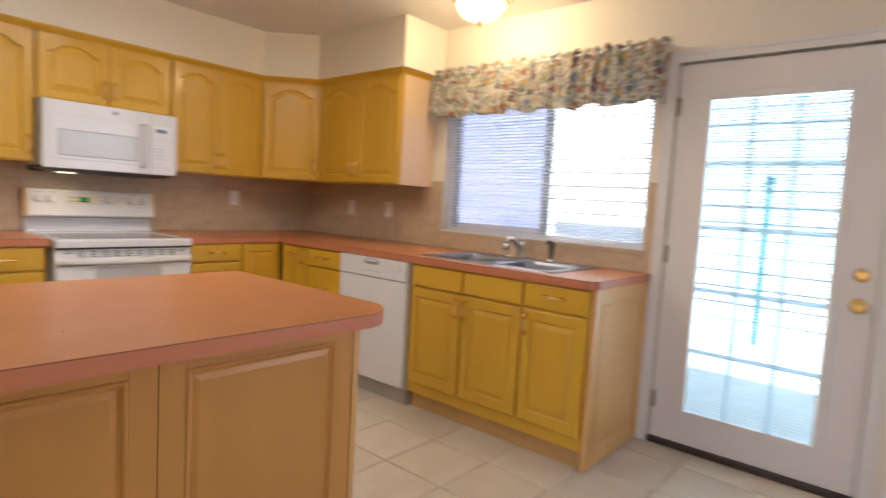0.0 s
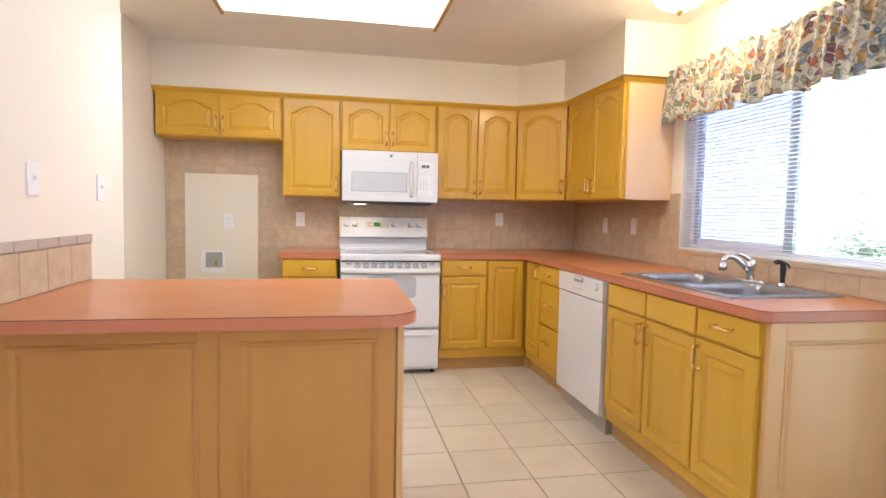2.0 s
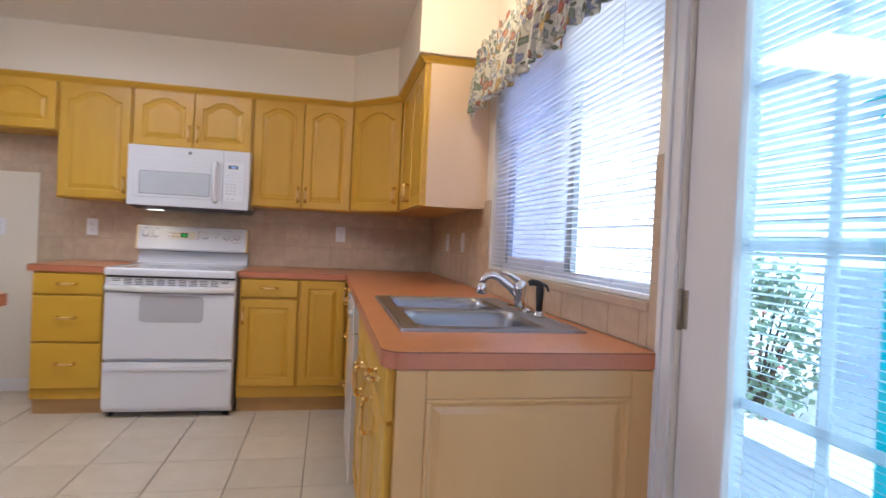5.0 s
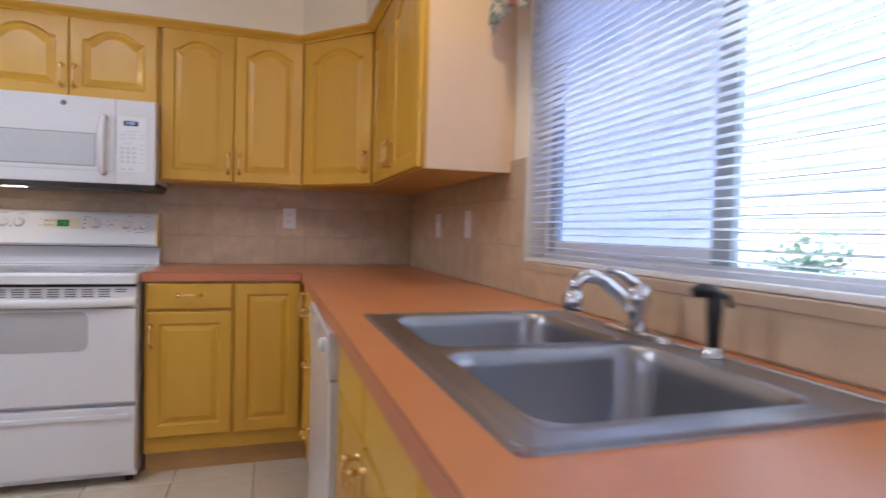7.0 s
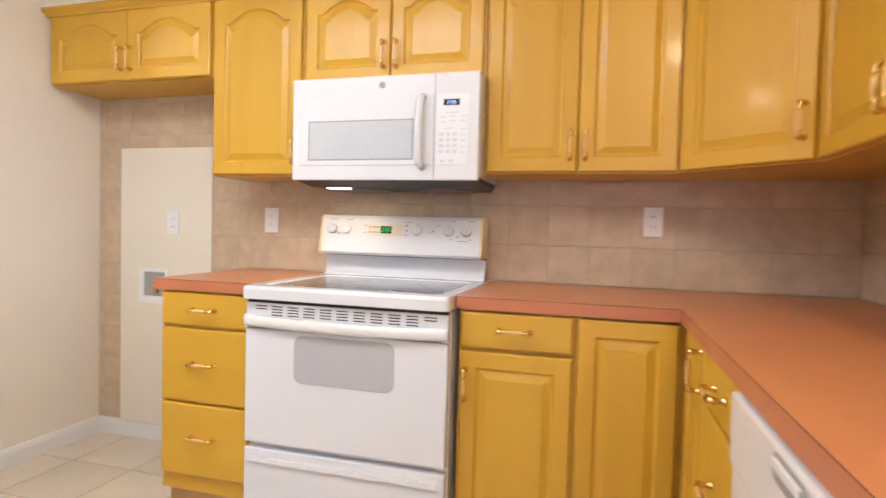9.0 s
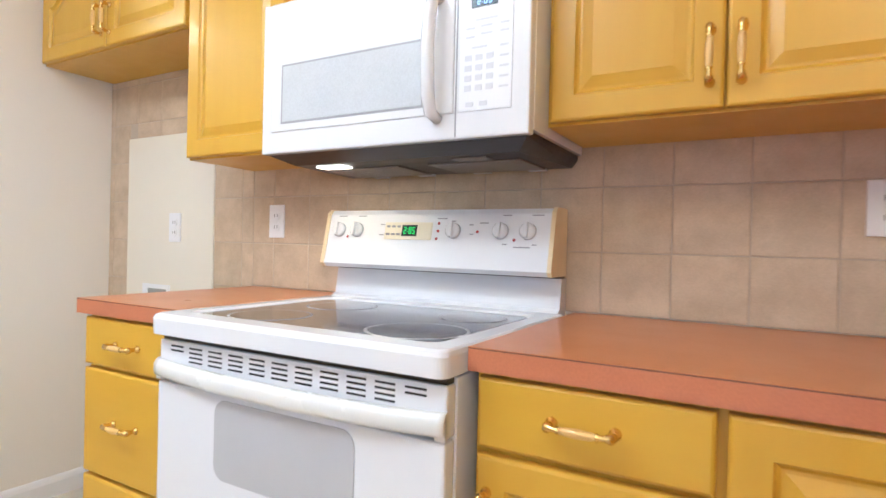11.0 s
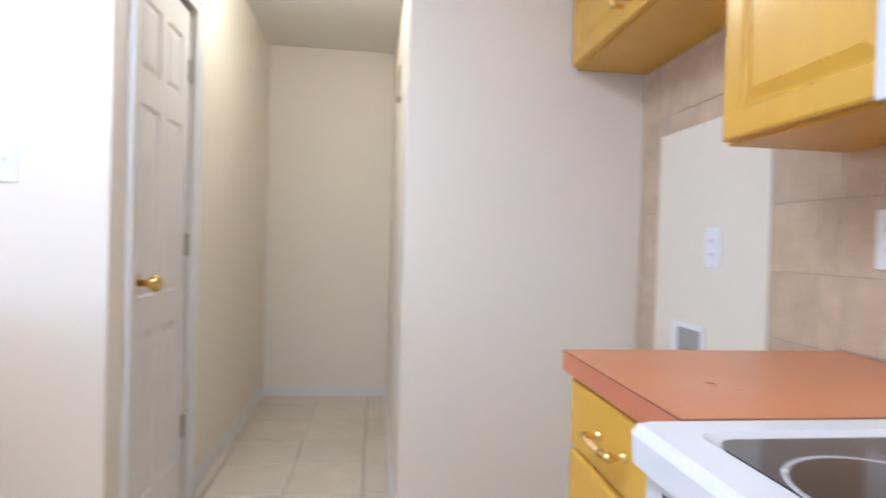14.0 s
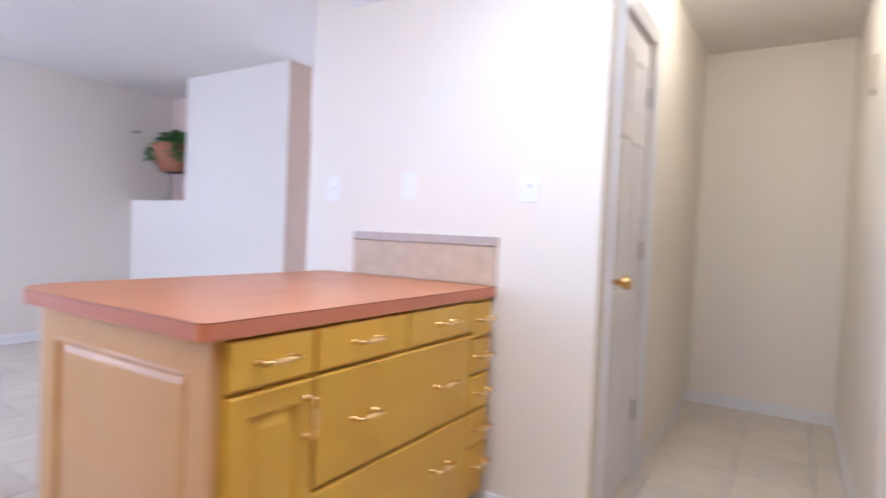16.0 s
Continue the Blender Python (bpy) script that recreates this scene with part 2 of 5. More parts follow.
ROOFING = mat("grey_roof_shingle", (0.20, 0.19, 0.19), 0.85, vary=0.5, scale=(8, 8, 8))
SILLT = mat("tan_sill_tile", (0.56, 0.43, 0.31), 0.4, vary=0.4, scale=(9, 9, 9))
TERRA = mat("terracotta_basket", (0.42, 0.17, 0.08), 0.7, vary=0.5, scale=(20, 20, 20), bump=0.5)
IVY = mat("ivy_leaf", (0.06, 0.14, 0.03), 0.45, vary=0.6, scale=(30, 30, 30), second=(0.12, 0.22, 0.05))
SOIL = mat("potting_soil", (0.05, 0.035, 0.02), 0.9)


def screen_material():
    m = bpy.data.materials.new("insect_screen")
    m.use_nodes = True
    t = m.node_tree
    b = t.nodes["Principled BSDF"]
    b.inputs["Base Color"].default_value = (0.62, 0.65, 0.80, 1)
    b.inputs["Roughness"].default_value = 0.6
    mix, clear = t.nodes.new("ShaderNodeMixShader"), t.nodes.new("ShaderNodeBsdfTransparent")
    mix.inputs[0].default_value = 0.72
    milk, tr = t.nodes.new("ShaderNodeMixShader"), t.nodes.new("ShaderNodeBsdfTranslucent")
    milk.inputs[0].default_value = 0.7
    tr.inputs["Color"].default_value = (0.60, 0.64, 0.84, 1)
    t.links.new(b.outputs[0], milk.inputs[1])
    t.links.new(tr.outputs[0], milk.inputs[2])
    t.links.new(clear.outputs[0], mix.inputs[1])
    t.links.new(milk.outputs[0], mix.inputs[2])
    t.links.new(mix.outputs[0], t.nodes["Material Output"].inputs[0])
    return m


SCREEN = screen_material()


def fruit_print():
    """Cotton with a print of fruit and leaves on an off-white ground."""
    m = bpy.data.materials.new("fruit_print_cotton")
    m.use_nodes = True
    t = m.node_tree
    link = t.links.new
    b = t.nodes["Principled BSDF"]
    b.inputs["Roughness"].default_value = 0.85
    co = t.nodes.new("ShaderNodeTexCoord")
    mp = t.nodes.new("ShaderNodeMapping")
    mp.inputs["Scale"].default_value = (1, 1, 1)
    link(co.outputs["UV"], mp.inputs[0])
    warp = t.nodes.new("ShaderNodeTexNoise")
    warp.inputs["Scale"].default_value = 14
    link(mp.outputs[0], warp.inputs["Vector"])
    add = t.nodes.new("ShaderNodeMixRGB")
    add.blend_type, add.inputs[0].default_value = "ADD", 0.09
    link(mp.outputs[0], add.inputs[1])
    link(warp.outputs["Color"], add.inputs[2])
    current = None

    def layer(scale, threshold, stops, base, offset):
        off = t.nodes.new("ShaderNodeVectorMath")
        off.operation, off.inputs[1].default_value = "ADD", (offset, offset * 0.7, 0)
        link(add.outputs[0], off.inputs[0])
        v = t.nodes.new("ShaderNodeTexVoronoi")
        v.voronoi_dimensions = "2D"
        v.inputs["Scale"].default_value = scale
        link(off.outputs[0], v.inputs["Vector"])
        ramp = t.nodes.new("ShaderNodeValToRGB")
        ramp.color_ramp.interpolation = "CONSTANT"
        els = ramp.color_ramp.elements
        els[0].position, els[0].color = 0.0, (*stops[0], 1)
        els[1].position, els[1].color = 1 / len(stops), (*stops[1], 1)
        for k in range(2, len(stops)):
            e = els.new(k / len(stops))
            e.color = (*stops[k], 1)
        sep = t.nodes.new("ShaderNodeSeparateColor")
        link(v.outputs["Color"], sep.inputs[0])
        link(sep.outputs[0], ramp.inputs[0])
        shade = t.nodes.new("ShaderNodeMapRange")
        shade.inputs["From Max"].default_value = threshold
        shade.inputs["To Min"].default_value, shade.inputs["To Max"].default_value = 1.15, 0.6
        link(v.outputs["Distance"], shade.inputs["Value"])
        hs = t.nodes.new("ShaderNodeHueSaturation")
        link(ramp.outputs[0], hs.inputs["Color"])
        link(shade.outputs[0], hs.inputs["Value"])
        lt = t.nodes.new("ShaderNodeMath")
        lt.operation, lt.inputs[1].default_value = "LESS_THAN", threshold
        link(v.outputs["Distance"], lt.inputs[0])
        mx = t.nodes.new("ShaderNodeMix")
        mx.data_type = "RGBA"
        link(lt.outputs[0], mx.inputs["Factor"])
        if base is None:
            mx.inputs["A"].default_value = (0.74, 0.70, 0.60, 1)
        else:
            link(base, mx.inputs["A"])
        link(hs.outputs[0], mx.inputs["B"])
        return mx.outputs["Result"]

    current = layer(24, 0.35, [(0.38, 0.40, 0.32), (0.52, 0.52, 0.44), (0.70, 0.68, 0.61), (0.38, 0.42, 0.52), (0.58, 0.54, 0.42)], None, 0.0)
    current = layer(30, 0.27, [(0.70, 0.67, 0.60), (0.24, 0.27, 0.18), (0.62, 0.46, 0.24), (0.42, 0.46, 0.60)], current, 0.37)
    current = layer(16, 0.31, [(0.50, 0.20, 0.14), (0.68, 0.48, 0.22), (0.76, 0.72, 0.63), (0.58, 0.32, 0.22), (0.33, 0.37, 0.28), (0.36, 0.20, 0.26), (0.72, 0.68, 0.60), (0.42, 0.46, 0.58)], current, 0.71)
    link(current, b.inputs["Base Color"])
    mixs, trans = t.nodes.new("ShaderNodeMixShader"), t.nodes.new("ShaderNodeBsdfTranslucent")
    mixs.inputs[0].default_value = 0.48
    link(current, trans.inputs[0])
    link(b.outputs[0], mixs.inputs[1])
    link(trans.outputs[0], mixs.inputs[2])
    link(mixs.outputs[0], t.nodes["Material Output"].inputs[0])
    return m


FRUIT = fruit_print()


# ---------------------------------------------------------------- mesh helpers
def box(bm, x0, x1, y0, y1, z0, z1, bevel=0.0):
    """A box, with its twelve edges chamfered where bevel is given."""
    made = bmesh.new()
    v = [made.verts.new(p) for p in itertools.product((x0, x1), (y0, y1), (z0, z1))]
    for f in ((0, 1, 3, 2), (4, 6, 7, 5), (0, 4, 5, 1), (2, 3, 7, 6), (0, 2, 6, 4), (1, 5, 7, 3)):
        made.faces.new([v[i] for i in f])
    if bevel:
        bmesh.ops.bevel(made, geom=list(made.edges), offset=bevel, segments=2, profile=0.6, affect="EDGES")
    add_to(bm, made)
    return bm


def add_to(bm, made, m=None):
    made.verts.index_update()
    vs = [bm.verts.new(m @ v.co if m else v.co) for v in made.verts]
    for f in made.faces:
        nf = bm.faces.new([vs[v.index] for v in f.verts])
        nf.smooth = f.smooth
    made.free()


def tube(bm, pts, radii, seg=10, cap=True):
    """A round bar through pts, with a radius at each."""
    pts = [Vector(p) for p in pts]
    rings, side = [], None
    for i, p in enumerate(pts):
        d = (pts[min(i + 1, len(pts) - 1)] - pts[max(i - 1, 0)]).normalized()
        if side is None:
            side = d.orthogonal().normalized()
        side = (side - d * side.dot(d)).normalized()
        up = d.cross(side)
        r = radii[i] if isinstance(radii, (list, tuple)) else radii
        rings.append([bm.verts.new(p + side * (r * math.cos(a)) + up * (r * math.sin(a))) for a in [2 * math.pi * k / seg for k in range(seg)]])
    for a, b in zip(rings, rings[1:]):
        for k in range(seg):
            f = bm.faces.new((a[k], a[(k + 1) % seg], b[(k + 1) % seg], b[k]))
            f.smooth = True
    if cap:
        bm.faces.new(rings[0][::-1])
        bm.faces.new(rings[-1])
    return bm


def lathe(bm, profile, centre=(0, 0, 0), axis="z", seg=24, squash=(1, 1)):
    """profile: (radius, height) pairs turned about the axis."""
    c = Vector(centre)
    rings = []
    for r, h in profile:
        ring = []
        for k in range(seg):
            a = 2 * math.pi * k / seg
            u, w = r * math.cos(a) * squash[0], r * math.sin(a) * squash[1]
            ring.append(bm.verts.new(c + Vector({"z": (u, w, h), "y": (u, h, w), "x": (h, u, w)}[axis])))
        rings.append(ring)
    for a, b in zip(rings, rings[1:]):
        for k in range(seg):
            f = bm.faces.new((a[k], a[(k + 1) % seg], b[(k + 1) % seg], b[k]))
            f.smooth = True
    bm.faces.new(rings[0][::-1])
    bm.faces.new(rings[-1])
    return bm


def prism(bm, outline, z0, z1):
    """A flat outline of (x, y), drawn up from z0 to z1."""
    lo = [bm.verts.new((x, y, z0)) for x, y in outline]
    hi = [bm.verts.new((x, y, z1)) for x, y in outline]
    bm.faces.new(lo[::-1])
    bm.faces.new(hi)
    for i in range(len(lo)):
        j = (i + 1) % len(lo)
        bm.faces.new((lo[i], lo[j], hi[j], hi[i]))
    return bm


def mesh_of(name, bm, material):
    bmesh.ops.recalc_face_normals(bm, faces=bm.faces)
    me = bpy.data.meshes.new(name)
    bm.to_mesh(me)
    bm.free()
    for m in material if isinstance(material, (list, tuple)) else (material,):
        me.materials.append(m)
    return me


def part(name, bm, material, parent=None, label="", at=None):
    """Links a bmesh as one mesh object, under a thing or a part."""
    ob = new(name, bm if isinstance(bm, bpy.types.Mesh) else mesh_of(name, bm, material))
    if parent:
        ob.parent = parent
    if at is not None:
        ob.matrix_basis = at if isinstance(at, Matrix) else Matrix.Translation(at)
    return tagged(ob, label)


def thing(name, label, category, m=None, group="", kind=""):
    ob = new(name)
    ob.empty_display_size = 0.1
    if m is not None:
        ob.matrix_world = m
    return tagged(ob, label, category, group, kind)


def one(name, bm, material, label, category, at=None, group="", kind=""):
    ob = part(name, bm, material, None, label, at)
    return tagged(ob, label, category, group, kind)


def structure(name, bm, material, label=""):
    return tagged(part(name, bm, material, None, label), label, kind="structure")


def wall_box(name, x0, x1, y0, y1, z0, z1, material, label):
    return structure(name, box(bmesh.new(), x0, x1, y0, y1, z0, z1), material, label)


# ---------------------------------------------------------------- shell of the rooms
T = 0.12
wall_range = wall_box("wall_range", -0.61, E + T, N, N + T, -0.02, H, PAINT, "cream painted wall behind the range and cabinets")
# the window wall, with a window and a glazed door in it, and an added, unseen dining window
WY0, WY1, WZ0, WZ1 = 1.145, 2.608, 1.030, 2.03      # window
DY0, DY1, DZ1 = 0.110, 1.034, 2.03                  # door opening
PY0, PY1, PZ0, PZ1 = -2.55, -0.65, 0.75, 2.05       # added dining window, out of view
bm = bmesh.new()
for y0, y1, z0, z1 in ((WY1, N, -0.02, H), (WY0, WY1, -0.02, WZ0), (WY0, WY1, WZ1, H), (DY1, WY0, -0.02, H), (DY0, DY1, DZ1, H),
                       (PY1, DY0, -0.02, H), (PY0, PY1, -0.02, PZ0), (PY0, PY1, PZ1, H), (S, PY0, -0.02, H)):
    box(bm, E, E + T, y0, y1, z0, z1)
wall_window = structure("wall_window", bm, PAINT, "cream painted wall with the sink window and glazed door")
wall_box("wall_fridge_side", -0.61, -0.49, 3.315, N, -0.02, H, PAINT, "cream painted wall beside the empty fridge space")
wall_hall_north = wall_box("wall_hall_north", -2.50, -0.61, 3.315, 3.435, -0.02, H, PAINT, "cream painted hall wall")
wall_box("wall_hall_end", -2.62, -2.50, 2.34, 3.435, -0.02, H, PAINT, "cream painted wall at the end of the hall")
PX0, PX1 = -0.925, -0.365                              # pantry door opening
bm = bmesh.new()
box(bm, W - T, W, 1.0, 2.455, -0.02, H)
wall_switch = structure("wall_switch", bm, PAINT, "cream painted wall with light switches above the island end")
bm = bmesh.new()
box(bm, -2.50, PX0, 2.335, 2.455, -0.02, H)
box(bm, PX0, PX1, 2.335, 2.455, 2.05, H)
structure("wall_hall_south", bm, PAINT, "cream painted hall wall with the pantry door")
wall_box("wall_south", -4.2, E + T, S - T, S, -0.02, H, PAINT, "pale wall at the far side of the dining room")
bm = bmesh.new()
LX = -1.30                                           # ledge wall
# browner than the cream walls, for the partition end and the ledge back
TAN = mat("tan_wall", (0.70, 0.54, 0.43), 0.7, vary=0.2)
box(bm, LX - 0.24, LX, -1.75, -0.403, -0.02, H)
structure("wall_partition", bm, PAINT, "pale partition wall beside the plant ledge")
wall_box("wall_partition_end", LX - 0.24, LX, -0.403, -0.40, -0.02, H, TAN, "tan end of the partition wall")
wall_box("wall_ledge", LX - 0.45, LX, S + 0.02, -1.75, -0.02, 1.322, PAINT, "pale low wall that carries the plant ledge")
# the wide gap in this wall is an unseen window, added for daylight
bm = bmesh.new()
for y0, y1, z0, z1 in ((S - T, -1.6, -0.02, H), (0.6, 2.335, -0.02, H), (-1.6, 0.6, -0.02, 0.8), (-1.6, 0.6, 2.05, H)):
    box(bm, -4.32, -4.2, y0, y1, z0, z1)
structure("wall_west", bm, PAINT, "pale wall of the room beyond with an added, unseen window opening")
wall_box("wall_front_room", -4.2, -2.50, 2.335, 2.455, -0.02, H, PAINT, "pale wall closing the room beyond")
wall_box("wall_ledge_back", LX - 0.57, LX - 0.45, S, -1.30, -0.02, H, TAN, "tan wall behind the plant ledge")
ceiling = wall_box("ceiling", -4.32, E + T, S - T, N + T, H, H + 0.1, CEIL, "white knockdown textured ceiling")
wall_box("floor", -4.32, E + T, S - T, N + T, -0.12, -0.012, GROUT_F, "brown grout bed under the floor tiles")

# soffit above the wall cabinets
NF, EF = 3.923, 2.645                                 # carcass faces of the wall cabinets
bm = bmesh.new()
prism(bm, [(-0.49, N), (-0.49, NF - 0.04), (2.303, NF - 0.04), (EF - 0.062, 3.59), (EF - 0.062, 2.665), (E, 2.665), (E, N)], 2.112, H)
structure("soffit", bm, PAINT, "cream painted soffit above the wall cabinets")


def strip_along(name, pts, profile, material, label, parent=None):
    """Sweeps profile (out, up) along level points; out is to the right of the way."""
    bm = bmesh.new()
    pts = [Vector(p) for p in pts]
    rings = []
    for i, p in enumerate(pts):
        a = (p - pts[i - 1]).normalized() if i else None
        b = (pts[i + 1] - p).normalized() if i + 1 < len(pts) else None
        na = Vector((a.y, -a.x, 0)) if a else None
        nb = Vector((b.y, -b.x, 0)) if b else None
        n = (na or nb) if not (na and nb) else (na + nb) / (1 + na.dot(nb))
        rings.append([bm.verts.new(p + n * o + Vector((0, 0, u))) for o, u in profile])
    k = len(profile)
    for r, s in zip(rings, rings[1:]):
        for j in range(k):
            bm.faces.new((r[j], r[(j + 1) % k], s[(j + 1) % k], s[j]))
    bm.faces.new(rings[0])
    bm.faces.new(rings[-1][::-1])
    return part(name, bm, material, parent, label)


SKIRT = [(-0.001, 0), (0.014, 0), (0.014, 0.06), (0.010, 0.075), (0.006, 0.083), (-0.001, 0.085)]
for a in ([(-0.49, N, 0), (-0.33, N, 0)], [(-0.33, N, 0), (0.43, N, 0)]):
    tagged(strip_along("baseboard", a, SKIRT, TRIM, "white painted baseboard"), kind="structure")
tagged(strip_along("baseboard", [(-2.50, 3.315, 0), (-0.49, 3.315, 0), (-0.49, N - 0.014, 0)], SKIRT, TRIM, "white painted baseboard"), kind="structure")
tagged(strip_along("baseboard", [(-0.99, 2.455, 0), (-2.486, 2.455, 0), (-2.50, 2.455, 0), (-2.50, 3.30, 0)], [(-o, u) for o, u in SKIRT][::-1], TRIM, "white painted baseboard"), kind="structure")
tagged(strip_along("baseboard", [(W, 2.02, 0), (W, 2.455, 0), (-0.305, 2.455, 0)], SKIRT, TRIM, "white painted baseboard"), kind="structure")
tagged(strip_along("baseboard", [(W - T, 1.0, 0), (W, 1.0, 0), (W, 1.24, 0)], SKIRT, TRIM, "white painted baseboard"), kind="structure")
tagged(strip_along("baseboard", [(LX, -0.42, 0), (LX, S + 0.014, 0)], [(-o, u) for o, u in SKIRT][::-1], TRIM, "white painted baseboard"), kind="structure")
tagged(strip_along("baseboard", [(LX, S, 0), (E - 0.014, S, 0)], [(-o, u) for o, u in SKIRT][::-1], TRIM, "white painted baseboard"), kind="structure")
tagged(strip_along("baseboard", [(E, S, 0), (E, 0.02, 0)], [(-o, u) for o, u in SKIRT][::-1], TRIM, "white painted baseboard"), kind="structure")


# ---------------------------------------------------------------- cabinets
def panel_mesh(w, h, arched=False, rail=0.052, thick=0.02, material=None, flat=False):
    """A raised-panel door or end panel, front towards -y, its corner at the origin."""
    bm = bmesh.new()
    n = 13 if arched else 2
    rise = min(0.055, w * 0.13)

    def ring(inset, y, arch):
        lo, hi = [], []
        for k in range(n):
            u = k / (n - 1)
            x = inset + (w - 2 * inset) * u
            s = abs(2 * u - 1)
            drop = 0 if not arch else rise * (1 - (math.cos(math.pi / 2 * min(1, s / 0.80)) ** 0.75))
            lo.append((x, y, inset))
            hi.append((x, y, h - inset - drop))
        return [bm.verts.new(p) for p in lo + hi[::-1]]

    rows = [(0, 0, 0), (0, -thick + 0.005, 0), (0.002, -thick + 0.002, 0), (0.006, -thick, 0), (rail, -thick, arched), (rail + 0.004, -thick + 0.006, arched),
            (rail + 0.009, -thick + 0.009, arched), (rail + 0.014, -thick + 0.0085, arched), (rail + 0.036, -thick + 0.001, arched)]
    if flat:
        rows = rows[:4]
    rings = [ring(*r) for r in rows]
    for a, b in zip(rings, rings[1:]):
        for k in range(2 * n):
            bm.faces.new((a[k], a[(k + 1) % (2 * n)], b[(k + 1) % (2 * n)], b[k]))
    for end in (rings[0], rings[-1]):
        for k in range(n - 1):
            bm.faces.new((end[k], end[k + 1], end[2 * n - 2 - k], end[2 * n - 1 - k]))
    return bm


handle_meshes = {}


def handle(parent, x, y, z, upright):
    """A bow handle: brass feet and arms, and a turned grip between them, as one bent bar."""
    if not handle_meshes:
        half = [(-0.048, 0.0, 0.0095), (-0.048, -0.003, 0.0095), (-0.048, -0.006, 0.0055), (-0.048, -0.016, 0.0050), (-0.048, -0.022, 0.0080), (-0.0465, -0.028, 0.0082), (-0.040, -0.0305, 0.0050), (-0.034, -0.031, 0.0042),
                (-0.0285, -0.031, 0.0066), (-0.0265, -0.031, 0.0050), (-0.016, -0.0315, 0.0066), (0.0, -0.032, 0.0074)]
        line = half + [(-a, b, r) for a, b, r in half[-2::-1]]
        bm = tube(bmesh.new(), [(a, b, 0) for a, b, r in line], [r for a, b, r in line], 10)
        for f in bm.faces:
            c = f.calc_center_median()
            f.material_index = 1 if abs(c.x) < 0.0262 and c.y < -0.02 else 0
        handle_meshes["handle"] = mesh_of("handle", bm, (BRASS, SPINDLE))
    return part("handle", handle_meshes["handle"], None, parent, "brass bow handle with honey wood grip", pose(x, y, z, 0, 90 if upright else 0, 0))


def put_front(cab, kind, x0, x1, z0, z1, pull=None):
    """A door or drawer front in the cabinet's own measures, with its handle."""
    g = 0.002
    w, h = x1 - x0 - 2 * g, z1 - z0 - 2 * g
    if kind == "drawer":
        d = part("drawer", panel_mesh(w, h, flat=True), WOOD_H, cab, "golden maple slab drawer front", (x0 + g, -0.001, z0 + g))
    else:
        d = part("door", panel_mesh(w, h, kind == "arch"), WOOD_V, cab, "arched raised-panel maple door" if kind == "arch" else "raised-panel maple door", (x0 + g, -0.001, z0 + g))
    if pull:
        for px, pz, up in pull:
            handle(d, px - x0 - g, -0.0195, pz - z0 - g, up)
    return d


def carcass(cab, w, depth, z0, z1, material=None, open_top=False):
    part("body", box(bmesh.new(), 0.001, w - 0.001, 0, depth, z0, z1, 0.001), material or WOOD_V, cab)


def wall_cabinet(m, w, z0, doors, label, hinge="", depth=0.29, ztop=2.104):
    cab = thing("wall_cabinet", label, "kitchen cabinet", m, "maple wall cabinets")
    carcass(cab, w, depth, z0, ztop)
    fw = 0.008
    n = doors
    dw = (w - 2 * fw) / n
    for i in range(n):
        side = "r" if (n == 2 and i == 0) or hinge == "l" else "l"
        x0, x1 = fw + i * dw, fw + (i + 1) * dw
        px = x1 - 0.026 if side == "r" else x0 + 0.026
        put_front(cab, "arch", x0, x1, z0 + 0.004, ztop - 0.02, [(px, z0 + 0.10, True)])
    return cab


wall_cabinet(pose(-0.480, NF, 0), 0.911, 1.76, 2, "short golden maple wall cabinet above the empty fridge space")
wall_cabinet(pose(0.432, NF, 0), 0.440, 1.333, 1, "tall single-door golden maple wall cabinet beside the microwave", "l")
wall_cabinet(pose(0.873, NF, 0), 0.760, 1.703, 2, "short golden maple wall cabinet above the microwave")
wall_cabinet(pose(1.634, NF, 0), 0.686, 1.340, 2, "double-door golden maple wall cabinet next to the microwave")
wall_cabinet(pose(EF, 3.598, 0, rz=-90), 0.875, 1.340, 2, "double-door golden maple wall cabinet beside the window")
# the corner cabinet
corner = thing("corner_wall_cabinet", "diagonal golden maple corner wall cabinet with one arched door", "kitchen cabinet", pose(2.32, NF, 0, rz=-45), "maple wall cabinets")
part("body", prism(bmesh.new(), [(0, 0), (0.4525, 0), (0.689, 0.237), (0.258, 0.668), (-0.205, 0.205)], 1.342, 2.104), WOOD_V, corner)
put_front(corner, "arch", 0.010, 0.4425, 1.346, 2.084, [(0.414, 1.455, True)])
strip = strip_along("crown_molding", [(-0.49, NF - 0.021, 0), (2.311, NF - 0.021, 0), (EF - 0.021, 3.576, 0), (EF - 0.021, 2.722, 0), (E, 2.722, 0)],
                    [(-0.004, 2.078), (0.006, 2.078), (0.010, 2.087), (0.022, 2.095), (0.032, 2.105), (0.034, 2.114), (-0.004, 2.114)], WOOD_H, "golden maple crown molding")
tagged(strip, kind="structure")


